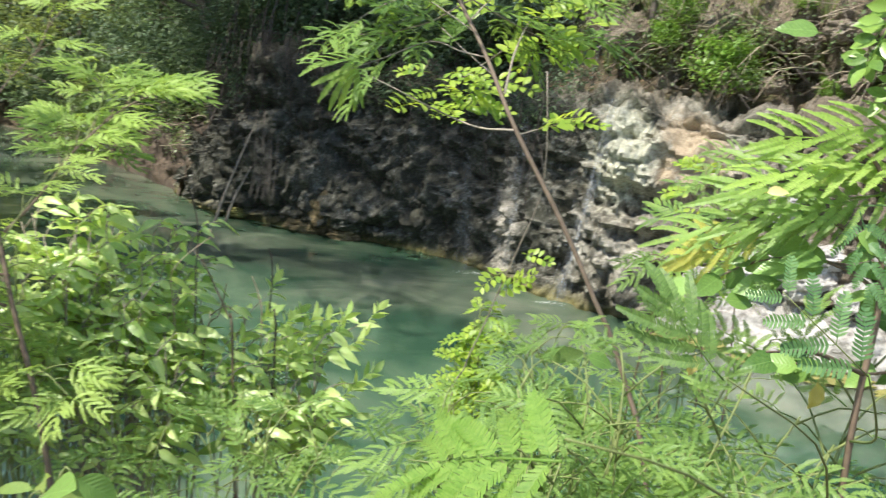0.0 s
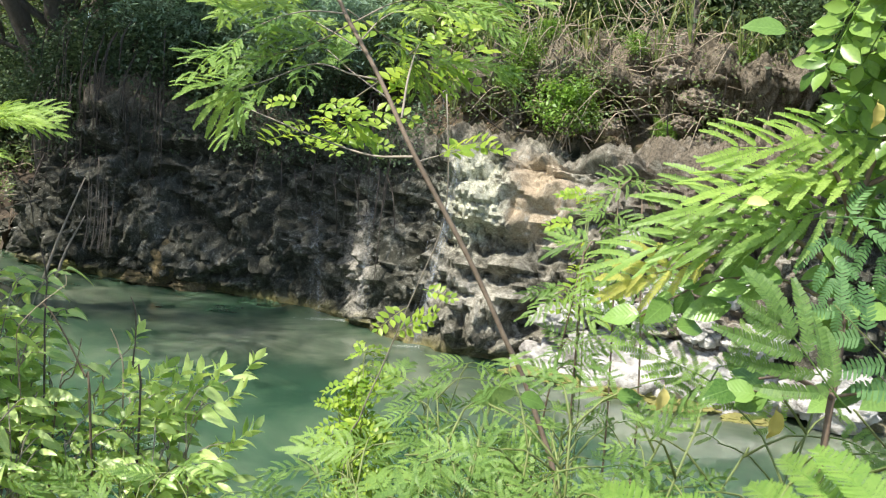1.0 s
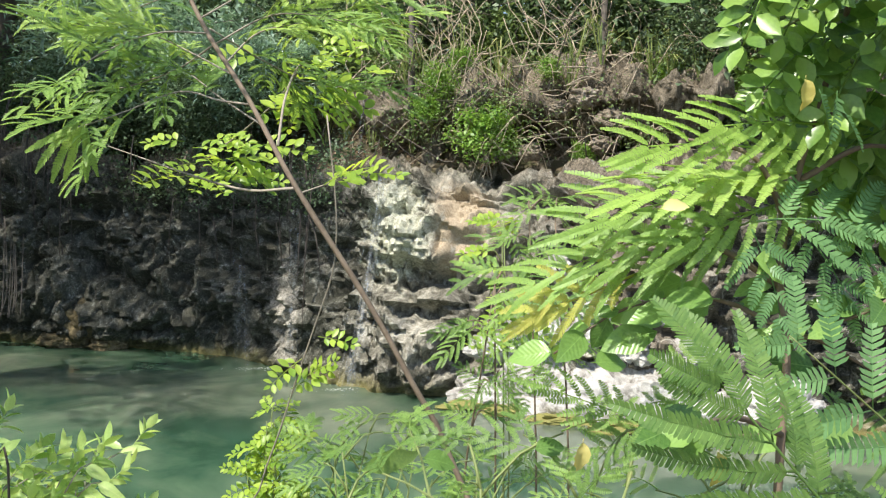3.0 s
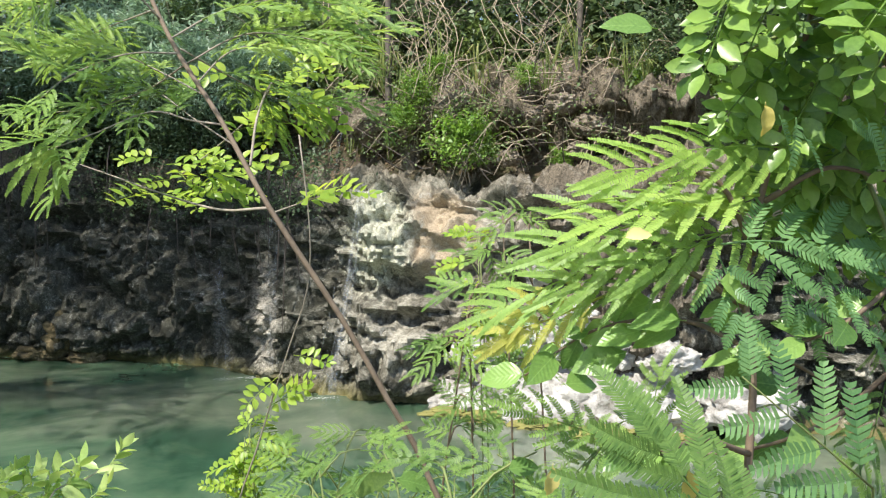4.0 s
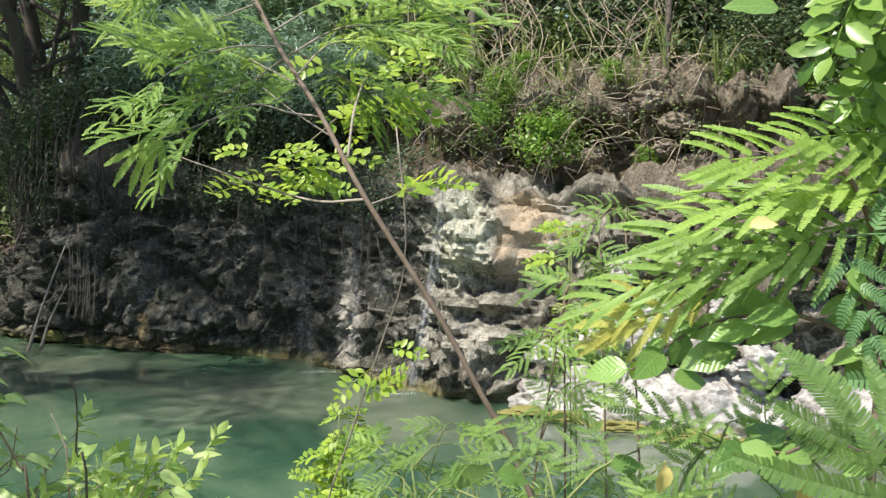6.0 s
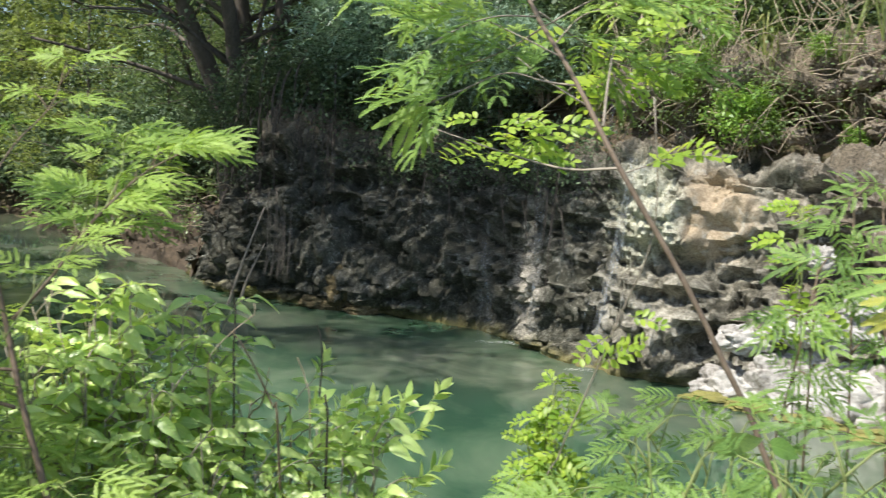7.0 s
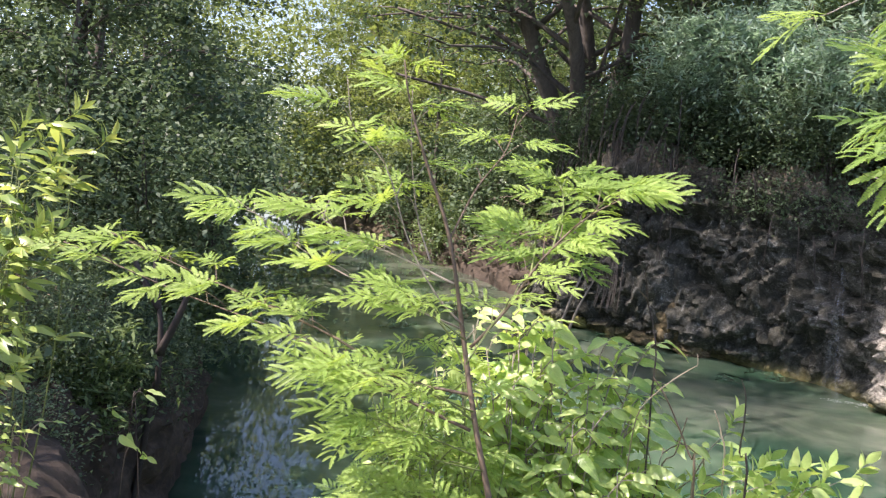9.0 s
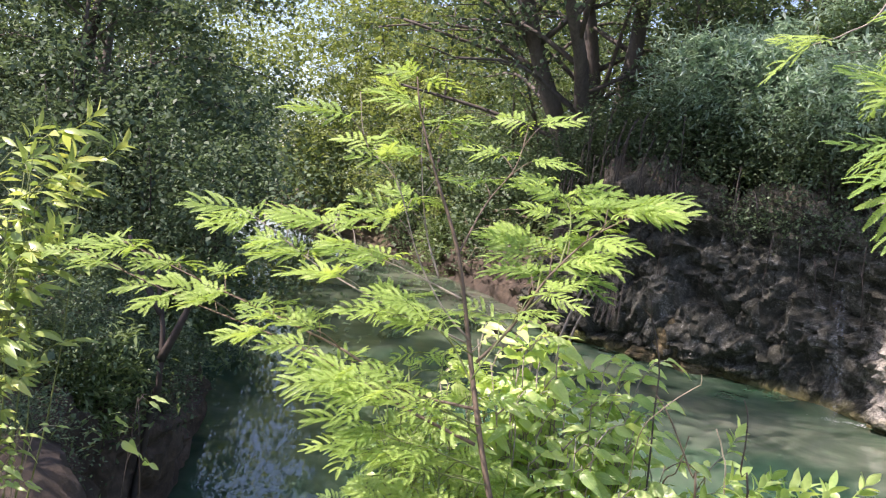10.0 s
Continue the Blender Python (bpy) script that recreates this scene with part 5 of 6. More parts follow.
def tufts(e, line, meshes, n, size, rng, u0, mat):
    """Short side twigs, each ending in two or three leaves held nearly level."""
    for k in range(n):
        u = 1.0 if k == n - 1 else u0 + (1 - u0) * (k + 0.5 * rng.random()) / n
        p, d = along(line, min(u, 0.995))
        side = d.cross(Vector((0, 0, 1)))
        side = side.normalized() if side.length > 0.2 else Vector((1, 0, 0))
        v = d * (0.5 + 0.4 * rng.random()) + side * (1 if k % 2 else -1) * (0.5 + 0.5 * rng.random()) + Vector((0, 0, 0.1 + 0.6 * rng.random()))
        q = p + v.normalized() * (0.03 + 0.05 * rng.random()) if k < n - 1 else p
        if k < n - 1:
            limb(host(line), "twig", [p, p.lerp(q, 0.5) + Vector((0, 0, 0.006)), q], 0.0015, 0.0009, mat, 3)
        flat = Vector((v.x, v.y, 0.25 * v.z)).normalized()
        m = 2 + (rng.random() < 0.5)
        for j in range(m):
            a = (j - 0.5 * (m - 1)) * 0.85 + 0.4 * (rng.random() - 0.5)
            w = Vector((flat.x * math.cos(a) - flat.y * math.sin(a), flat.x * math.sin(a) + flat.y * math.cos(a), flat.z + 0.45 * (rng.random() - 0.45)))
            up = Vector((-0.15 + 0.5 * (rng.random() - 0.5), -0.55 - 0.5 * rng.random(), 1))
            leaf_part("frond", rng.choice(meshes), host(line), aim(q, w, up, 0.4 * (rng.random() - 0.5), size * (0.75 + 0.5 * rng.random())))


# the tall feathery sapling
rng = random.Random(3)
sap = thing("sapling", on_land(-0.72, 2.02), "slender feathery-leaved sapling with a thin brown stem and yellow-green fronds", "sapling")
stem = limb(sap, "stem", [tuple(on_land(-0.72, 2.02, -0.05)), (-0.82, 2.06, 1.5), (-0.9, 2.1, 1.86), (-0.99, 2.14, 2.11), (-1.05, 2.18, 2.28), (-1.11, 2.18, 2.52), (-1.19, 2.18, 2.7), (-1.25, 2.2, 2.83), (-1.28, 2.22, 2.92)], 0.0098, 0.0016, STEM_BROWN, 32)
for pts, r0, n, size, u0, mat, kind in (
        ([(-1.04, 2.19, 2.28), (-0.98, 2.24, 2.37), (-0.94, 2.34, 2.48), (-0.86, 2.42, 2.59), (-0.76, 2.48, 2.66)], 0.006, 34, 0.112, 0.4, STEM_BROWN, FROND),
        ([(-0.95, 2.3, 2.44), (-0.98, 2.42, 2.5), (-1.02, 2.54, 2.53), (-1.06, 2.6, 2.54)], 0.004, 20, 0.105, 0.3, STEM_GREEN, FROND),
        ([(-0.92, 2.36, 2.51), (-0.94, 2.5, 2.6), (-0.98, 2.6, 2.66), (-1.02, 2.66, 2.68)], 0.004, 20, 0.105, 0.3, STEM_GREEN, FROND),
        ([(-0.88, 2.4, 2.56), (-0.86, 2.52, 2.61), (-0.84, 2.64, 2.65), (-0.82, 2.72, 2.66)], 0.004, 18, 0.105, 0.3, STEM_GREEN, FROND),
        ([(-0.96, 2.28, 2.41), (-0.95, 2.4, 2.44), (-0.96, 2.52, 2.46), (-0.97, 2.6, 2.46)], 0.004, 16, 0.1, 0.35, STEM_GREEN, FROND_MID),
        ([(-1.0, 2.13, 2.11), (-1.15, 2.1, 2.16), (-1.31, 2.11, 2.21), (-1.53, 2.13, 2.26), (-1.8, 2.12, 2.31), (-2.15, 2.08, 2.40)], 0.006, 35, 0.112, 0.35, STEM_BROWN, FROND),
        ([(-1.01, 2.16, 2.18), (-1.2, 2.16, 2.19), (-1.39, 2.19, 2.25), (-1.62, 2.21, 2.3), (-1.87, 2.21, 2.36), (-2.08, 2.17, 2.43)], 0.006, 29, 0.112, 0.38, STEM_BROWN, FROND),
        ([(-1.06, 2.18, 2.33), (-1.12, 2.16, 2.39), (-1.2, 2.16, 2.5), (-1.28, 2.17, 2.67), (-1.36, 2.15, 2.75), (-1.4, 2.17, 2.87)], 0.0036, 19, 0.102, 0.4, STEM_GREY, FROND_SMALL),
        ([(-1.06, 2.18, 2.32), (-1.28, 2.17, 2.38), (-1.5, 2.22, 2.44), (-1.64, 2.27, 2.49), (-1.76, 2.27, 2.55)], 0.0036, 25, 0.112, 0.3, STEM_GREY, FROND),
        ([(-1.09, 2.18, 2.42), (-1.25, 2.22, 2.46), (-1.43, 2.25, 2.5), (-1.53, 2.27, 2.55)], 0.004, 20, 0.108, 0.3, STEM_GREY, FROND),
        ([(-1.18, 2.25, 2.45), (-1.24, 2.28, 2.56), (-1.28, 2.3, 2.72), (-1.3, 2.32, 2.87)], 0.004, 14, 0.09, 0.3, STEM_GREY, FROND_SMALL),
        ([(-1.11, 2.18, 2.52), (-1.1, 2.3, 2.64), (-1.08, 2.43, 2.74), (-1.09, 2.53, 2.86)], 0.004, 14, 0.098, 0.35, STEM_BROWN, FROND_SMALL),
        ([(-1.03, 2.14, 2.25), (-0.97, 2.2, 2.38), (-0.9, 2.24, 2.46)], 0.003, 16, 0.09, 0.3, STEM_GREEN, FROND_SMALL),
        ([(-1.04, 2.16, 2.3), (-1.12, 2.1, 2.36), (-1.22, 2.06, 2.38)], 0.003, 14, 0.09, 0.3, STEM_GREEN, FROND_SMALL),
        ([(-1.0, 2.14, 2.15), (-1.12, 2.06, 2.2), (-1.24, 2.02, 2.22)], 0.003, 16, 0.09, 0.3, STEM_GREEN, FROND_SMALL),
        ([(-0.96, 2.12, 2.03), (-1.1, 2.04, 2.06), (-1.24, 2.0, 2.08)], 0.003, 18, 0.09, 0.3, STEM_GREEN, FROND_SMALL),
        ([(-0.92, 2.11, 1.92), (-1.06, 2.02, 1.94), (-1.2, 1.98, 1.94)], 0.003, 16, 0.09, 0.3, STEM_GREEN, FROND_SMALL),
        ([(-0.98, 2.12, 2.06), (-1.08, 2.06, 2.1), (-1.16, 2.04, 2.11), (-1.22, 2.04, 2.13)], 0.003, 14, 0.102, 0.25, STEM_GREEN, FROND),
        ([(-1.0, 2.14, 2.13), (-1.09, 2.05, 2.21), (-1.22, 2.04, 2.19), (-1.32, 2.04, 2.2)], 0.004, 19, 0.102, 0.25, STEM_GREEN, FROND),
        ([(-0.88, 2.09, 1.8), (-0.94, 2.04, 1.9), (-1.02, 2.02, 1.95), (-1.1, 2.02, 1.97)], 0.003, 12, 0.102, 0.25, STEM_GREEN, FROND),
        ([(-0.92, 2.1, 1.95), (-0.84, 2.0, 2.0), (-0.76, 1.95, 1.97)], 0.004, 12, 0.098, 0.3, STEM_GREEN, FROND),
        ([(-1.03, 2.17, 2.22), (-1.1, 2.2, 2.3), (-1.2, 2.28, 2.36), (-1.3, 2.3, 2.38)], 0.004, 13, 0.102, 0.3, STEM_GREEN, FROND)):
    line = limb(sap, "branch", pts, r0 * 0.68, r0 * 0.25, mat)
    tufts(sap, line, kind, max(3, int(n * 0.36)), size * 0.94, rng, u0, mat)
tufts(sap, stem, FROND_SMALL, 5, 0.1, rng, 0.75, STEM_GREEN)


# broad bush beside the sapling and the pale bush further along the bank
def bushy(name, base, label, centres, stems, leaves, meshes, size, mat, seed, tips=None, leaf_name="leaf", twig=0.13, arch=0.1):
    """Stems from one root into ellipsoids, side twigs at their ends, drooping leaves along the twigs."""
    rng = random.Random(seed)
    e = thing(name, base, label, "bush")
    twigs = 4
    per = leaves / (stems * twigs)
    for k in range(stems):
        c, r = centres[k % len(centres)]
        way = Vector((rng.gauss(-0.25, 1), rng.gauss(-0.3, 1), rng.gauss(0.35, 1))).normalized() * (0.85 + 0.35 * rng.random())
        end = Vector(c) + Vector([w * s for w, s in zip(way, r)])
        b = Vector(base) + Vector((0.1 * (rng.random() - 0.5), 0.1 * (rng.random() - 0.5), -0.03))
        mid = b.lerp(end, 0.55) + Vector((0.16 * (rng.random() - 0.5), 0.16 * (rng.random() - 0.5), arch))
        line = limb(e, "stem", [b, mid, end], 0.0042, 0.0016, mat, 8)
        for t in range(twigs):
            p, d = along(line, (1.0, 0.93, 0.86, 0.78)[t] - 0.03 * rng.random())
            az = 1.9 * t + rng.random() * 2
            v = d * 0.35 + Vector((math.cos(az), math.sin(az) - 0.25, 0.45 * rng.random()))
            q = p + v.normalized() * twig * (0.6 + 0.7 * rng.random())
            tl = limb(host(line), "twig", [p, p.lerp(q, 0.5) + Vector((0, 0, 0.02)), q], 0.0022, 0.0012, mat, 4)
            n = int(per) + (rng.random() < per % 1)
            for j in range(n):
                w, dw = along(tl, 1 - 0.85 * j / max(1, n) if j else 0.99)
                a2 = 2.6 * j + rng.random() * 1.2
                out = dw * (0.45 + 0.5 * (j == 0)) + Vector((math.cos(a2), math.sin(a2), -0.35 + 0.6 * rng.random()))
                up = Vector((-0.5 + 0.8 * (rng.random() - 0.5), -0.25 - 0.7 * rng.random(), 0.75))
                leaf_part(leaf_name, rng.choice(meshes), host(line), aim(w, out, up, 0.5 * (rng.random() - 0.5), size * (0.65 + 0.6 * rng.random())))
            if tips and t == 0:
                leaf_part("shoot", rng.choice(tips), host(line), aim(q, v + Vector((0, 0, 0.3)), (0, -1, 0.3), rng.random() * 6, size * 0.8))
    return e


bushy("bush", on_land(-0.98, 2.75), "leafy green bush with pointed oval leaves growing on the bank",
      [((-0.95, 2.72, 2.16), (0.16, 0.12, 0.09)), ((-1.12, 2.72, 2.17), (0.14, 0.12, 0.08)), ((-0.84, 2.78, 2.12), (0.12, 0.12, 0.09)), ((-0.95, 2.6, 2.04), (0.2, 0.1, 0.08)), ((-0.76, 2.75, 1.98), (0.1, 0.12, 0.1)), ((-0.9, 2.58, 1.85), (0.24, 0.12, 0.12)), ((-1.22, 2.66, 2.02), (0.14, 0.12, 0.12))],
      54, 1250, BUSH, 0.072, STEM_GREY, 5, None, "leaf", 0.09)
bushy("bush", on_land(-0.8, 2.62), "leafy green bush with pointed oval leaves leaning to the water",
      [((-0.86, 2.62, 2.0), (0.16, 0.12, 0.1)), ((-1.02, 2.56, 1.94), (0.18, 0.12, 0.1)), ((-0.74, 2.72, 1.94), (0.1, 0.12, 0.12)), ((-0.82, 2.52, 1.74), (0.2, 0.14, 0.12))],
      30, 520, BUSH, 0.064, STEM_GREY, 35, None, "leaf", 0.09)
bushy("bush", on_land(-1.2, 2.5), "small-leaved green bush under the feathery sapling",
      [((-1.15, 2.45, 1.86), (0.2, 0.14, 0.12)), ((-0.95, 2.36, 1.72), (0.25, 0.14, 0.12)), ((-1.26, 2.42, 1.96), (0.12, 0.12, 0.1))],
      16, 230, BUSH, 0.06, STEM_GREEN, 36, None, "leaf", 0.1)
bushy("bush", on_land(-0.42, 2.85), "pale green bush with long pointed leaves on the bank edge",
      [((-0.5, 2.76, 1.9), (0.1, 0.1, 0.05)), ((-0.36, 2.78, 1.9), (0.08, 0.1, 0.04)), ((-0.45, 2.7, 1.8), (0.16, 0.12, 0.06)), ((-0.6, 2.68, 1.78), (0.14, 0.12, 0.08)), ((-0.3, 2.76, 1.74), (0.1, 0.1, 0.06))],
      22, 440, BUSH, 0.072, STEM_GREY, 6, TIP)
bushy("feathery_bush", on_land(-1.35, 2.6), "dense fine feathery undergrowth below the sapling",
      [((-1.3, 2.55, 1.96), (0.12, 0.12, 0.1)), ((-1.28, 2.5, 1.8), (0.18, 0.12, 0.1)), ((-1.15, 2.4, 1.72), (0.2, 0.12, 0.1))],
      12, 110, FROND_FINE, 0.075, STEM_GREEN, 37, None, "frond", 0.1)
bushy("feathery_bush", on_land(-1.1, 2.35), "bright fine feathery undergrowth round the sapling stem",
      [((-1.18, 2.34, 2.16), (0.1, 0.08, 0.07)), ((-1.2, 2.32, 2.02), (0.14, 0.1, 0.1)), ((-1.1, 2.28, 1.9), (0.16, 0.1, 0.1))],
      16, 140, FROND_SMALL, 0.075, STEM_GREEN, 38, None, "frond", 0.09)
bushy("feathery_bush", on_land(-0.55, 2.35), "low feathery green undergrowth in front of the leafy bushes",
      [((-0.6, 2.36, 1.74), (0.24, 0.14, 0.12)), ((-0.3, 2.38, 1.7), (0.26, 0.14, 0.12)), ((-0.95, 2.3, 1.72), (0.24, 0.14, 0.12)), ((-0.1, 2.42, 1.74), (0.14, 0.1, 0.1))],
      14, 90, FROND_FINE, 0.1, STEM_GREEN, 7, None, "frond")
bushy("feathery_bush", on_land(0.25, 2.2), "low feathery green undergrowth at the water side",
      [((0.36, 2.24, 2.1), (0.14, 0.1, 0.09)), ((0.2, 2.22, 2.0), (0.16, 0.1, 0.12)), ((0.56, 2.2, 2.06), (0.16, 0.1, 0.1)), ((0.74, 2.15, 2.0), (0.14, 0.1, 0.1)), ((0.45, 2.15, 1.92), (0.22, 0.12, 0.1)), ((0.04, 2.22, 1.82), (0.16, 0.12, 0.12))],
      26, 200, FROND_FINE, 0.085, STEM_GREEN, 8, None, "frond", 0.09)
bushy("lance_bush", on_land(-2.95, 2.5), "tall bush with long narrow yellow-green leaves on the bank",
      [((-2.92, 2.55, 2.42), (0.16, 0.2, 0.16)), ((-2.80, 2.56, 2.55), (0.1, 0.15, 0.12)), ((-2.95, 2.54, 2.1), (0.22, 0.22, 0.2)), ((-2.72, 2.54, 2.18), (0.14, 0.18, 0.15)), ((-3.15, 2.5, 2.3), (0.2, 0.2, 0.3))],
      24, 420, LANCE, 0.10, STEM_GREEN, 9, SHOOT)
bushy("lance_bush", on_land(-2.75, 2.35), "low bush with narrow yellow-green leaves on the bank edge",
      [((-2.95, 2.45, 1.82), (0.12, 0.15, 0.14)), ((-3.1, 2.4, 1.65), (0.14, 0.15, 0.14))],
      9, 140, LANCE, 0.075, STEM_GREEN, 39, SHOOT)
bushy("creeper_bush", on_land(-2.85, 2.55), "small-leaved yellowish creeper at the shaded foot of the bush",
      [((-2.76, 2.46, 1.62), (0.12, 0.1, 0.08)), ((-2.9, 2.5, 1.7), (0.15, 0.12, 0.1))], 8, 100, BUSH, 0.045, STEM_DRY, 10, None, "leaf", 0.08)
bushy("twig_plant", on_land(-2.75, 3.05), "thin twig with a few pale leaves over the dark bank",
      [((-2.6, 2.95, 1.74), (0.05, 0.05, 0.03))], 2, 10, BUSH, 0.075, STEM_DARK, 12, None, "leaf", 0.06)

bushy("glossy_plant", on_land(-0.46, 1.3), "plant with long glossy green leaves close by the path",
      [((-0.47, 1.28, 2.1), (0.02, 0.02, 0.02)), ((-0.5, 1.26, 2.04), (0.03, 0.02, 0.02))], 2, 22, [OVATE[0], LANCE[1], LANCE[2]], 0.12, STEM_GREEN, 45, None, "leaf", 0.04)

# bare dark twigs standing out of the bushes
e = thing("dead_twigs", on_land(-0.5, 2.75), "bare dark twigs standing above the bushes", "twigs")
for pts, r, mat in (([(-0.45, 2.7, 1.2), (-0.44, 2.64, 1.966), (-0.463, 2.64, 2.029), (-0.461, 2.64, 2.11), (-0.465, 2.64, 2.183), (-0.479, 2.64, 2.222)], 0.0034, STEM_DARK),
                    ([(-0.7, 2.7, 1.2), (-0.69, 2.66, 1.9), (-0.695, 2.647, 2.137), (-0.696, 2.656, 2.246), (-0.713, 2.655, 2.327), (-0.734, 2.651, 2.39), (-0.74, 2.65, 2.44), (-0.763, 2.647, 2.487)], 0.003, STEM_DARK),
                    ([(-0.734, 2.651, 2.39), (-0.745, 2.648, 2.4), (-0.759, 2.642, 2.414)], 0.002, STEM_BROWN),
                    ([(-0.74, 2.66, 1.3), (-0.73, 2.6, 1.9), (-0.7, 2.45, 2.1), (-0.67, 2.34, 2.18), (-0.641, 2.3, 2.221), (-0.606, 2.3, 2.26), (-0.566, 2.3, 2.295), (-0.555, 2.29, 2.305), (-0.557, 2.29, 2.327)], 0.0017, STEM_DRY),
                    ([(-0.54, 2.7, 1.3), (-0.562, 2.6, 1.963), (-0.577, 2.6, 2.012), (-0.618, 2.6, 2.094), (-0.657, 2.6, 2.162), (-0.69, 2.6, 2.2)], 0.0038, STEM_BROWN),
                    ([(-0.49, 2.72, 1.3), (-0.499, 2.715, 1.938), (-0.517, 2.717, 2.057), (-0.54, 2.712, 2.117)], 0.0032, STEM_DRY),
                    ([(-0.54, 2.7, 1.3), (-0.546, 2.694, 1.932), (-0.575, 2.687, 2.003), (-0.641, 2.662, 2.039)], 0.0028, STEM_DRY),
                    ([(-0.68, 2.68, 1.3), (-0.66, 2.66, 1.9), (-0.62, 2.66, 2.0), (-0.60, 2.65, 2.1)], 0.003, STEM_BROWN)):
    limb(e, "twig", pts, r, r * 0.4, mat, 14)

# leaning stem in mid view, with fronds, round-leaved sprays and a hanging vine
rng = random.Random(14)
lean = thing("leaning_tree", on_land(0.75, 2.0), "young tree with a long leaning grey-brown stem and mixed feathery leaves", "tree")
stem = limb(lean, "stem", [tuple(on_land(0.75, 2.0, -0.05)), (0.6, 2.06, 1.8), (0.49, 2.09, 2.14), (0.41, 2.09, 2.29), (0.32, 2.1, 2.45), (0.185, 2.12, 2.66), (0.095, 2.185, 2.83), (0.0, 2.255, 2.99), (-0.06, 2.33, 3.16), (-0.1, 2.45, 3.5)], 0.0067, 0.0042, STEM_TAN, 36)
for pts, r0, n, size, u0, kind, nm in (
        ([(0.18, 2.12, 2.66), (0.09, 2.26, 2.655), (-0.04, 2.5, 2.69), (-0.16, 2.73, 2.73), (-0.25, 2.85, 2.76)], 0.003, 0, 0.1, 0.3, SPRIG, "sprig"),
        ([(0.1, 2.19, 2.82), (0.04, 2.24, 2.83), (-0.04, 2.3, 2.85), (-0.14, 2.25, 2.80), (-0.22, 2.19, 2.76)], 0.0025, 5, 0.12, 0.3, FROND_MID, "frond"),
        ([(0.02, 2.24, 2.96), (-0.08, 2.22, 2.95), (-0.18, 2.2, 2.9), (-0.24, 2.18, 2.84)], 0.002, 7, 0.1, 0.2, FROND_MID, "frond"),
        ([(0.05, 2.22, 2.9), (0.12, 2.3, 2.98), (0.25, 2.36, 3.02), (0.42, 2.42, 3.05)], 0.002, 14, 0.12, 0.15, FROND, "frond"),
        ([(0.0, 2.255, 2.99), (0.1, 2.3, 3.06), (0.22, 2.34, 3.1), (0.35, 2.36, 3.1)], 0.002, 12, 0.12, 0.2, FROND_MID, "frond"),
        ([(-0.05, 2.3, 3.1), (-0.12, 2.28, 3.12), (-0.19, 2.26, 3.1), (-0.25, 2.24, 3.05)], 0.002, 8, 0.1, 0.4, FROND_MID, "frond"),
        ([(0.15, 2.14, 2.74), (0.17, 2.25, 2.85), (0.22, 2.5, 2.95), (0.3, 2.75, 2.95)], 0.003, 0, 0.16, 0.3, SPRIG, "sprig"),
        ([(0.03, 2.24, 2.94), (-0.05, 2.35, 2.9), (-0.16, 2.45, 2.87), (-0.25, 2.5, 2.86)], 0.002, 13, 0.11, 0.15, FROND_FINE, "frond"),
        ([(0.02, 2.25, 2.97), (0.14, 2.4, 2.93), (0.26, 2.5, 2.9), (0.4, 2.55, 2.92)], 0.002, 13, 0.11, 0.15, FROND_FINE, "frond"),
        ([(-0.03, 2.28, 3.05), (-0.14, 2.5, 3.05), (-0.28, 2.6, 3.0)], 0.002, 9, 0.1, 0.2, FROND_FINE, "frond"),
        ([(0.06, 2.21, 2.88), (-0.02, 2.3, 2.93), (-0.1, 2.36, 2.97), (-0.18, 2.38, 2.98)], 0.002, 9, 0.11, 0.25, FROND, "frond"),
        ([(0.12, 2.17, 2.78), (0.04, 2.28, 2.84), (-0.04, 2.34, 2.9), (-0.14, 2.36, 2.92)], 0.002, 8, 0.1, 0.45, FROND_FINE, "frond"),
        ([(-0.02, 2.27, 3.03), (-0.07, 2.24, 3.08), (-0.12, 2.2, 3.12), (-0.18, 2.14, 3.12)], 0.002, 8, 0.11, 0.25, FROND_MID, "frond"),
        ([(0.03, 2.24, 2.94), (0.14, 2.22, 3.0), (0.26, 2.22, 3.0), (0.36, 2.2, 2.97)], 0.002, 10, 0.1, 0.25, FROND_MID, "frond"),
        ([(0.19, 2.12, 2.65), (0.23, 2.13, 2.665), (0.30, 2.12, 2.69)], 0.002, 3, 0.085, 0.35, SPRIG, "sprig")):
    line = limb(lean, "branch", pts, r0, r0 * 0.4, STEM_GREY)
    if n:
        dress(lean, line, kind, n, size, rng, u0, 1.0, nm)
# drooping spray of bright fronds
hub = Vector((-0.22, 2.18, 2.77))
for dx, dz, s in ((-0.17, -0.09, 0.12), (-0.12, -0.11, 0.12), (-0.04, -0.13, 0.115), (0.01, -0.13, 0.11), (-0.07, -0.12, 0.12), (0.03, -0.11, 0.10)):
    leaf_part("frond", rng.choice(PINNA_BRIGHT), lean, aim(hub + Vector((0.02 * rng.random(), 0.03 * (rng.random() - 0.5), 0)), (dx, 0.04 * (rng.random() - 0.5), dz), (0.3, -0.8, 0.6), 0, s))
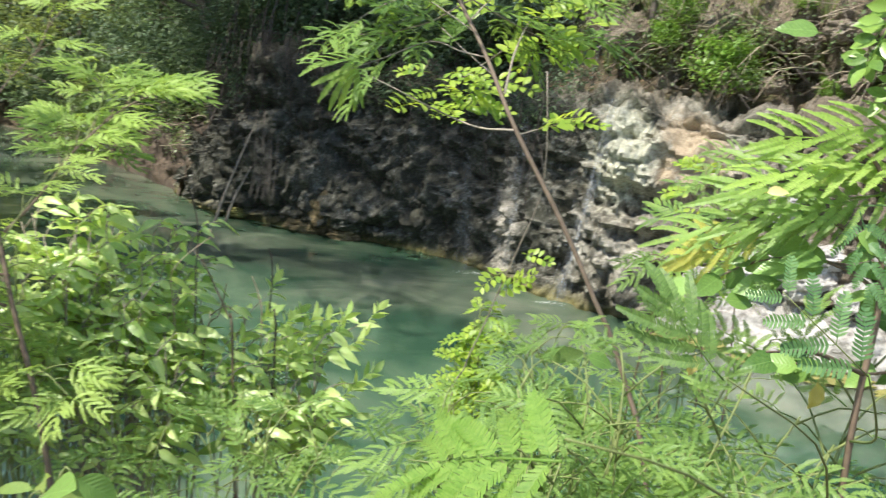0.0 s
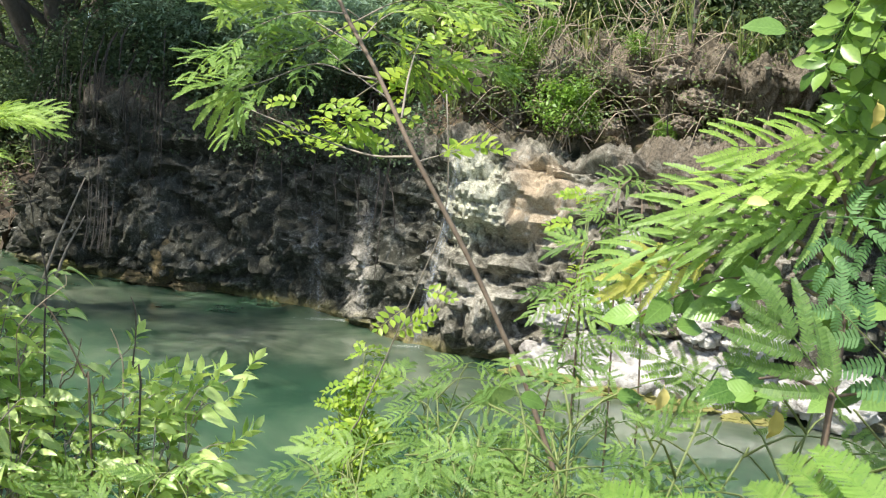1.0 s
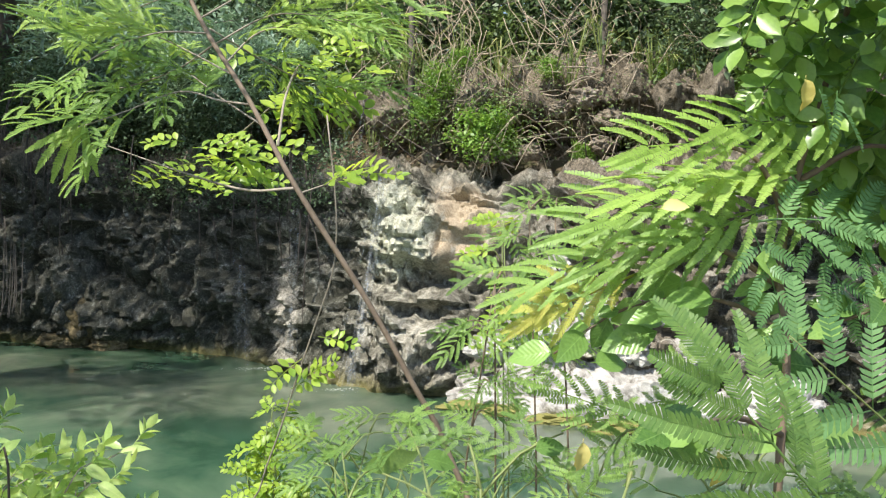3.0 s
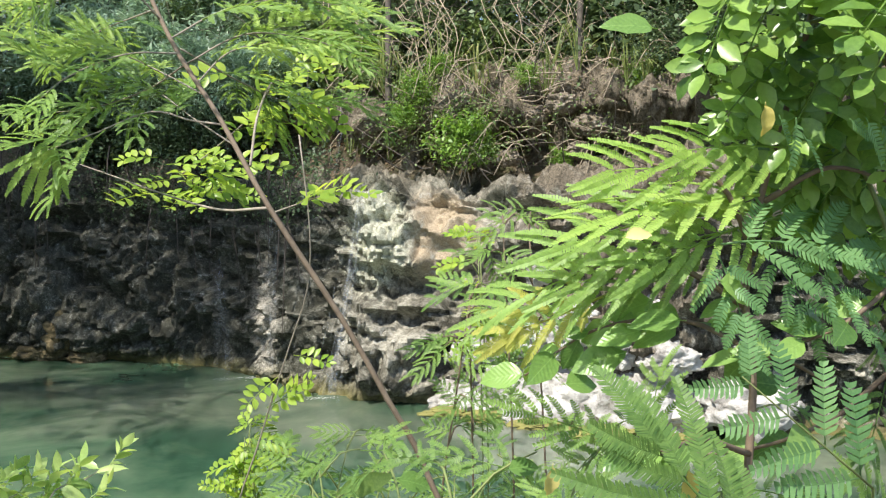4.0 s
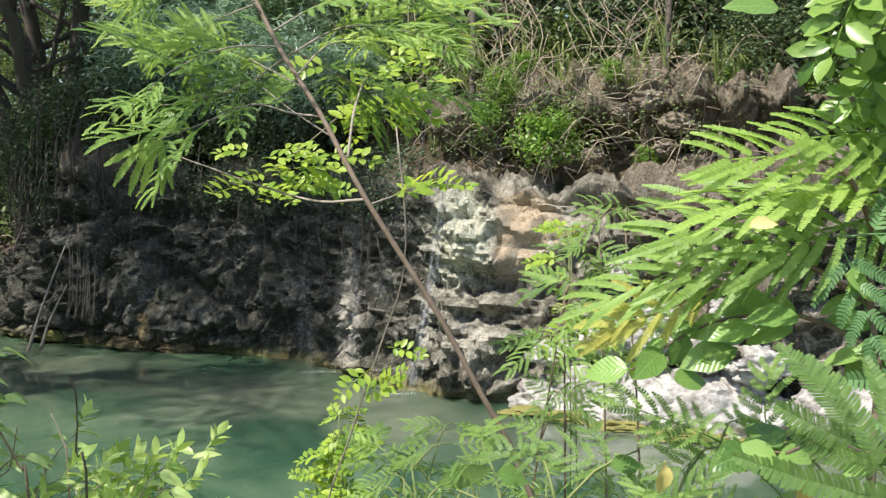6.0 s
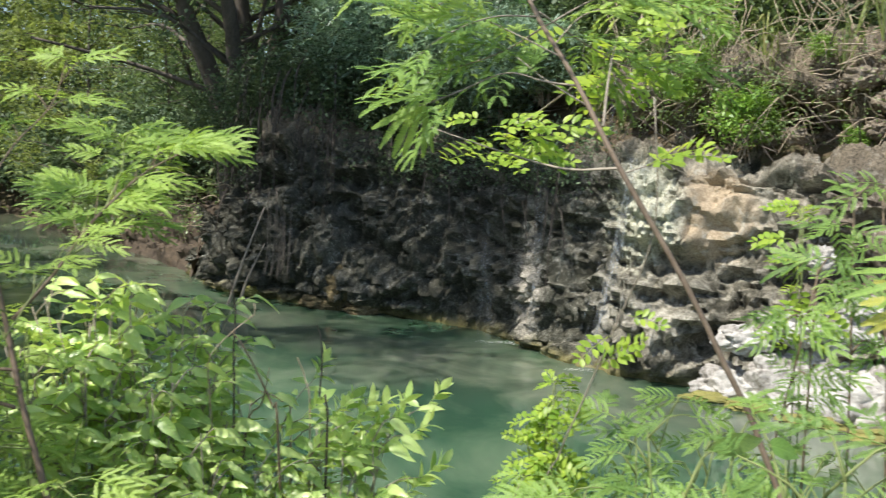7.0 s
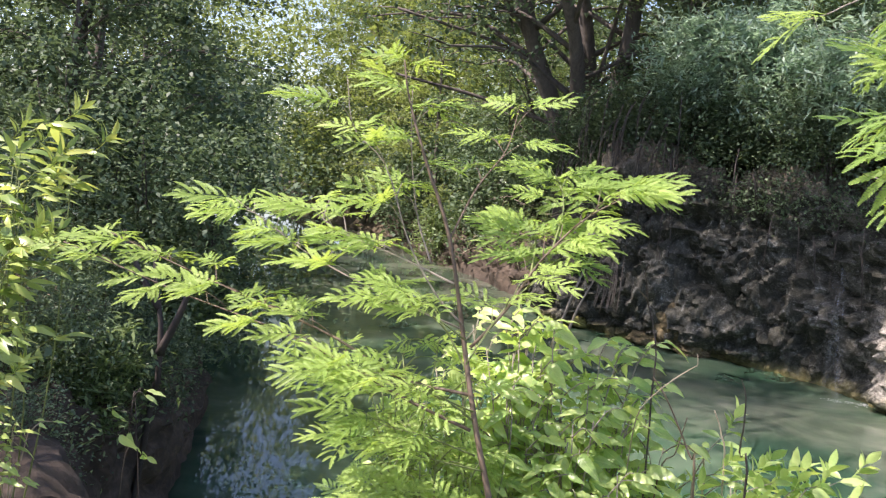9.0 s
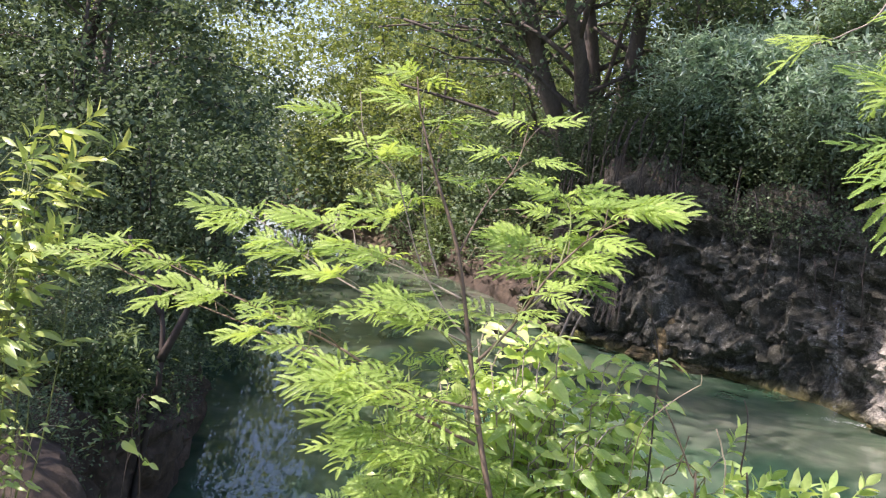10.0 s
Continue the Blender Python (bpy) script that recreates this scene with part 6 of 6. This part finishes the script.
# round-leaved clumps
for c, r, n, size in (((0.03, 3.12, 2.77), (0.12, 0.1, 0.09), 14, 0.13), ((0.33, 2.84, 2.93), (0.14, 0.1, 0.08), 11, 0.14), ((0.2, 2.6, 2.98), (0.12, 0.1, 0.05), 6, 0.13), ((-0.05, 3.14, 2.7), (0.04, 0.06, 0.04), 4, 0.11)):
    for k in range(n):
        p = Vector(c) + Vector([(rng.random() * 2 - 1) * v for v in r])
        a = rng.random() * 6.28
        leaf_part("sprig", rng.choice(SPRIG), lean, aim(p, (math.cos(a), 0.5 * math.sin(a) - 0.3, 0.5 * (rng.random() - 0.5)), (0.3 * (rng.random() - 0.5), -0.7, 0.8), 0.5 * (rng.random() - 0.5), size * (0.7 + 0.5 * rng.random())))
limb(lean, "branch", [(0.22, 2.5, 2.95), (0.18, 2.85, 2.9), (0.08, 3.1, 2.82), (-0.02, 3.14, 2.74)], 0.003, 0.0015, STEM_GREY)

vine = thing("climbing_vine", on_land(0.1, 2.4), "thin bare vine with a few round leaves climbing the leaning stem", "vine")
limb(vine, "stem", [tuple(on_land(0.1, 2.4)), (0.1, 2.38, 1.8), (0.13, 2.36, 2.0), (0.17, 2.32, 2.14), (0.2, 2.27, 2.26), (0.235, 2.22, 2.39), (0.262, 2.17, 2.5), (0.262, 2.13, 2.62), (0.24, 2.12, 2.8)], 0.0022, 0.0014, STEM_GREY, 24)
for x, y, z, s in ((0.24, 2.22, 2.36, 0.07), (0.21, 2.25, 2.31, 0.08), (0.19, 2.28, 2.24, 0.09), (0.22, 2.26, 2.27, 0.07)):
    a = rng.random() * 6.28
    leaf_part("sprig", rng.choice(SPRIG), vine, aim((x, y, z), (math.cos(a), -0.3, 0.4 * math.sin(a)), (0, -0.7, 0.7), 0, s))
bushy("round_leaf_bush", on_land(0.15, 2.95), "upright shoot with stacked round yellow-green leaflets",
      [((0.175, 3.06, 1.95), (0.03, 0.04, 0.04)), ((0.15, 3.05, 1.83), (0.05, 0.04, 0.05)), ((0.14, 3.04, 1.71), (0.06, 0.04, 0.05))], 7, 110, SPRIG, 0.082, STEM_GREEN, 15, None, "sprig", 0.05)

bushy("feathery_bush", on_land(0.66, 2.25), "slender dark feathery plant rising in front of the rock",
      [((0.64, 2.18, 2.46), (0.05, 0.05, 0.06)), ((0.74, 2.33, 2.62), (0.05, 0.05, 0.06)), ((0.78, 2.32, 2.54), (0.05, 0.05, 0.08))],
      4, 64, FROND_FINE, 0.085, STEM_BROWN, 48, None, "frond", 0.06)
bushy("round_leaf_bush", on_land(0.87, 3.0), "thin shoot with a few round bright leaflets at its tip",
      [((0.87, 3.05, 2.56), (0.03, 0.03, 0.03))], 2, 14, SPRIG, 0.1, STEM_GREEN, 49, None, "sprig", 0.05)

# ---- the near shrub: feathery fronds and broad leaves close by ----
rng = random.Random(21)
shrub = thing("near_shrub", on_land(0.72, 1.32), "tall shrub with long dark-green feathery fronds on red-brown stems", "shrub")
stem = limb(shrub, "stem", [tuple(on_land(0.72, 1.32, -0.05)), (0.68, 1.28, 1.8), (0.66, 1.27, 2.3), (0.67, 1.28, 2.48), (0.67, 1.3, 2.58), (0.69, 1.3, 2.7), (0.72, 1.28, 2.85), (0.74, 1.25, 3.05)], 0.0058, 0.003, STEM_BROWN, 24)
for pts in ([(0.67, 1.29, 2.5), (0.72, 1.3, 2.5), (0.8, 1.3, 2.46)], [(0.67, 1.3, 2.56), (0.61, 1.33, 2.6), (0.54, 1.4, 2.61), (0.47, 1.47, 2.54)], [(0.68, 1.3, 2.62), (0.62, 1.28, 2.7), (0.55, 1.3, 2.72)], [(0.66, 1.27, 2.4), (0.56, 1.2, 2.44), (0.46, 1.1, 2.46)],
            [(0.69, 1.3, 2.68), (0.76, 1.28, 2.72), (0.84, 1.26, 2.7)]):
    limb(shrub, "branch", pts, 0.004, 0.0015, STEM_BROWN, 10)


def fan(e, hub, n, a0, a1, length, meshes, rng, tilt=1.1, depth=0.1):
    """Fronds spreading from a hub between two angles, measured in the upright plane across the view."""
    for k in range(n):
        a = radians(a0 + (a1 - a0) * (k + 0.5 * rng.random()) / max(1, n - 0.5))
        d = Vector((math.cos(a), depth * 4 * (rng.random() - 0.5), math.sin(a)))
        p = Vector(hub) + Vector((0.03 * (rng.random() - 0.5), depth * (rng.random() - 0.5), 0.03 * (rng.random() - 0.5)))
        leaf_part("frond", rng.choice(meshes), e, aim(p, d + Vector((0.5 * (rng.random() - 0.5), 0, 0.5 * (rng.random() - 0.5))), (0.5 * (rng.random() - 0.5), -tilt * (0.5 + rng.random()), 1), 1.0 * (rng.random() - 0.5), length * (0.7 + 0.5 * rng.random())))


# long twice-feathered leaves, each from its twig to its tip
# upper leaves use the lime copy: sunlight put into their colour
for base, tip, kind in (
        ((0.70, 1.31, 2.715), (0.53, 1.30, 2.735), LONG_BRIGHT), ((0.68, 1.30, 2.69), (0.50, 1.30, 2.695), LONG_BRIGHT), ((0.66, 1.33, 2.66), (0.48, 1.37, 2.65), LONG_FROND),
        ((0.66, 1.32, 2.64), (0.50, 1.37, 2.61), LONG_FROND), ((0.72, 1.30, 2.66), (0.56, 1.28, 2.63), LONG_FROND), ((0.65, 1.33, 2.63), (0.54, 1.37, 2.595), LONG_FROND), ((0.58, 1.38, 2.61), (0.43, 1.46, 2.58), LONG_FROND),
        ((0.55, 1.40, 2.565), (0.44, 1.50, 2.515), LONG_TIP), ((0.75, 1.30, 2.745), (0.60, 1.26, 2.755), LONG_BRIGHT),
        ((0.62, 1.27, 2.63), (0.77, 1.25, 2.645), BLUE_FROND), ((0.62, 1.28, 2.625), (0.63, 1.24, 2.54), BLUE_FROND), ((0.67, 1.27, 2.63), (0.72, 1.24, 2.55), BLUE_FROND), ((0.73, 1.27, 2.61), (0.80, 1.24, 2.55), BLUE_FROND), ((0.70, 1.30, 2.66), (0.83, 1.28, 2.62), BLUE_FROND), ((0.84, 1.34, 2.66), (0.92, 1.32, 2.58), BLUE_FROND),
        ((0.90, 1.36, 2.72), (0.98, 1.34, 2.60), LONG_FROND), ((0.92, 1.36, 2.45), (0.86, 1.3, 2.36), LONG_FROND)):
    d = Vector(tip) - Vector(base)
    leaf_part("frond", rng.choice(kind), shrub, aim(base, d, (0.9 * (rng.random() - 0.5), -0.3 - 1.0 * rng.random(), 0.8), 0.9 * (rng.random() - 0.5), d.length))
for hub, n, a0, a1, L, kind in (
        ((0.66, 1.32, 2.68), 3, 160, 195, 0.12, PINNA_BRIGHT), ((0.62, 1.36, 2.605), 4, 160, 192, 0.1, PINNA), ((0.47, 1.48, 2.53), 3, 185, 235, 0.07, PINNA_TIP),
        ((0.64, 1.2, 2.76), 2, 275, 305, 0.05, BLUE_PINNA), ((0.69, 1.2, 2.765), 3, 285, 330, 0.055, BLUE_PINNA), ((0.74, 1.2, 2.76), 3, 285, 335, 0.055, BLUE_PINNA),
        ((0.66, 1.1, 2.3), 1, 85, 105, 0.13, FROND_MID), ((0.94, 1.38, 2.6), 3, 100, 280, 0.14, FROND_MID)):
    fan(shrub, hub, n, a0, a1, L, kind, rng)
# two small fronds that reach in close to the path
base, tip = Vector((0.276, 0.672, 2.546)), Vector((0.232, 0.68, 2.589))
line = limb(shrub, "branch", [(0.66, 1.27, 2.2), (0.52, 1.0, 2.3), (0.4, 0.78, 2.46), base], 0.002, 0.0006, STEM_GREEN, 10)
leaf_part("frond", NEAR_FROND[0], shrub, aim(base, tip - base, (-0.3, -0.9, 0.35), 0.0, (tip - base).length))
base, tip = Vector((0.13, 0.418, 2.586)), Vector((0.08, 0.462, 2.558))
limb(shrub, "branch", [(0.52, 1.0, 2.3), (0.34, 0.62, 2.44), (0.2, 0.45, 2.56), base], 0.0014, 0.0005, STEM_GREEN, 10)
leaf_part("frond", NEAR_FROND[1], shrub, aim(base - Vector((0, 0, 0.008)), tip - base, (0.15, -0.75, 0.75), 0.0, (tip - base).length))

base, tip = Vector((0.462, 0.85, 2.51)), Vector((0.372, 0.85, 2.58))
limb(shrub, "branch", [(0.66, 1.27, 2.3), (0.58, 1.05, 2.38), (0.5, 0.9, 2.46), base], 0.002, 0.0008, STEM_GREEN, 10)
for k in range(4):
    p = base.lerp(tip, 0.1 + 0.28 * k)
    for s in (-1, 1):
        leaf_part("frond", BLUE_PINNA[(k + s) % 3], shrub, aim(p, (tip - base).normalized() * 0.7 + Vector((0.55 * s, 0.1 * s, 0.55 * s)), (-0.3, -0.9, 0.35), 0.2 * s, 0.055 - 0.006 * k))
limb(shrub, "branch", [base, base.lerp(tip, 0.5), tip], 0.0008, 0.0004, STEM_GREEN, 4)

broad = thing("broad_leaf_shrub", on_land(0.98, 1.3), "shrub with large glossy oval leaves, some sunlit and a few yellow", "shrub")
limb(broad, "stem", [tuple(on_land(0.98, 1.3, -0.05)), (0.92, 1.28, 2.0), (0.85, 1.26, 2.5), (0.78, 1.22, 2.85), (0.7, 1.2, 3.1)], 0.007, 0.0035, STEM_BROWN, 20)
for pts, n in (([(0.82, 1.22, 2.88), (0.72, 1.2, 2.95), (0.62, 1.22, 2.95), (0.54, 1.24, 2.91)], 11), ([(0.8, 1.21, 2.95), (0.7, 1.2, 3.0), (0.6, 1.2, 2.98)], 10),
               ([(0.85, 1.26, 2.8), (0.76, 1.26, 2.88), (0.68, 1.28, 2.86), (0.62, 1.3, 2.82)], 8), ([(0.82, 1.23, 2.75), (0.75, 1.18, 2.9), (0.7, 1.15, 2.92)], 8),
               ([(0.8, 1.22, 2.85), (0.9, 1.2, 2.95), (1.0, 1.2, 2.95)], 10), ([(0.83, 1.25, 2.72), (0.74, 1.3, 2.82), (0.7, 1.33, 2.84)], 9), ([(0.84, 1.26, 2.62), (0.82, 1.32, 2.74), (0.76, 1.36, 2.77)], 10), ([(0.85, 1.26, 2.6), (0.92, 1.34, 2.74), (0.96, 1.4, 2.76)], 10)):
    line = limb(broad, "branch", pts, 0.0035, 0.0012, STEM_GREEN, 12)
    for k in range(n):
        p, d = along(line, min(0.99, 0.15 + 0.85 * (k + 0.6) / n))
        v = d * 0.3 + Vector((-0.25 + 0.8 * (rng.random() - 0.5), 0.5 * (rng.random() - 0.5), -0.9 + 0.5 * rng.random()))
        leaf_part("sprig", rng.choice(BROAD_SPRIG), host(line), aim(p + Vector((0.03, 0.05, 0.03)) * (rng.random() - 0.5) + Vector((0.07, 0, 0.03)), v, (-0.5 + 0.6 * (rng.random() - 0.5), -0.9, 0.5), 0.9 * (rng.random() - 0.5), 0.12 + 0.06 * rng.random()))
for pts, n, size in (([(0.84, 1.25, 2.6), (0.75, 1.25, 2.54), (0.66, 1.3, 2.5)], 9, 0.05), ([(0.85, 1.26, 2.5), (0.78, 1.3, 2.42), (0.68, 1.34, 2.38), (0.58, 1.38, 2.38)], 10, 0.06),
                     ([(0.7, 1.3, 2.5), (0.62, 1.35, 2.54), (0.54, 1.42, 2.52), (0.46, 1.45, 2.46)], 12, 0.05), ([(0.88, 1.28, 2.4), (0.95, 1.3, 2.5), (1.02, 1.3, 2.6)], 9, 0.06)):
    line = limb(broad, "branch", pts, 0.0035, 0.0012, STEM_BROWN, 12)
    dress(broad, line, OVATE, n, size, rng, 0.2, 1.0, "leaf", 0.1, 0.8, 0.9, 1.8)
for k, (x, y, z) in enumerate(((0.496, 1.4, 2.478), (0.548, 1.35, 2.528), (0.594, 1.35, 2.531), (0.577, 1.25, 2.596), (0.693, 1.35, 2.53), (0.703, 1.3, 2.464), (0.463, 1.4, 2.456), (0.544, 1.4, 2.492), (0.644, 1.3, 2.567), (0.758, 1.35, 2.545), (0.588, 1.4, 2.558), (0.581, 1.35, 2.374), (0.507, 1.42, 2.51), (0.572, 1.3, 2.545))):
    side = 1 if k % 3 else -1
    leaf_part("leaf", OVATE[k % 4], broad, aim((x + 0.03, y + 0.01, z), (-side * (0.7 + 0.3 * rng.random()), 0.3 * (rng.random() - 0.5), 0.7 * (rng.random() - 0.55)), (0.5 * (rng.random() - 0.5), -0.6 - 0.5 * rng.random(), 0.8), 0.6 * (rng.random() - 0.5), 0.055 + 0.016 * rng.random()))
leaf_part("leaf", OVATE[1], broad, aim((0.50, 1.2, 2.845), (-1, 0, 0.12), (0, -0.8, 0.7), 0, 0.058))
leaf_part("leaf", YELLOW[0], broad, aim((0.445, 1.155, 2.645), (0.6, -0.2, 0.15), (-0.2, -0.8, 0.6), 0.1, 0.028))
leaf_part("leaf", YELLOW[1], broad, aim((0.62, 1.2, 2.78), (0.05, -0.1, -1), (0.1, -1, 0.1), 0.1, 0.034))
leaf_part("leaf", YELLOW[1], broad, aim((0.64, 1.36, 2.36), (-0.05, -0.1, -1), (0.1, -1, 0.1), 0.1, 0.05))
for x, y, z, dx, dz, s in ((0.33, 1.62, 2.285, 0.9, -0.15, 0.055), (0.47, 1.55, 2.31, 0.9, 0.15, 0.05), (0.56, 1.38, 2.38, 0.9, -0.1, 0.06)):
    leaf_part("leaf", rng.choice(OVATE), broad, aim((x, y, z), (dx, -0.1, dz), (0, -0.6, 0.8), 0.2, s))

leaf_part("leaf", LANCE[3], broad, aim((0.235, 1.57, 2.285), (0.95, 0.1, 0.2), (0, -0.8, 0.6), 0.3, 0.1))
leaf_part("leaf", YELLOW[0], broad, aim((0.42, 1.25, 2.41), (-0.1, -0.1, -1), (0.2, -1, 0.1), 0.2, 0.035))

bushy("feathery_bush", on_land(0.3, 1.5), "feathery undergrowth close below the path",
      [((0.3, 1.5, 2.2), (0.1, 0.1, 0.08)), ((0.46, 1.48, 2.22), (0.12, 0.1, 0.1)), ((0.62, 1.46, 2.25), (0.12, 0.1, 0.1)), ((0.78, 1.45, 2.26), (0.1, 0.1, 0.1)), ((0.5, 1.5, 2.06), (0.25, 0.12, 0.1)), ((0.7, 1.4, 2.1), (0.2, 0.12, 0.1)), ((0.15, 1.52, 2.08), (0.14, 0.1, 0.08))], 30, 170, FROND_FINE, 0.1, STEM_GREEN, 25, None, "frond")

# sprig of a neighbouring tree entering above
sprig = thing("hanging_branch", (-0.2, 3.5, 3.7), "thin branch with yellow-green fronds hanging into view", "branch")
line = limb(sprig, "branch", [(-0.1, 3.5, 3.9), (-0.25, 3.4, 3.4), (-0.36, 3.34, 3.28), (-0.46, 3.3, 3.23)], 0.004, 0.0015, STEM_GREY)
dress(sprig, line, FROND_SMALL, 4, 0.13, rng, 0.75)
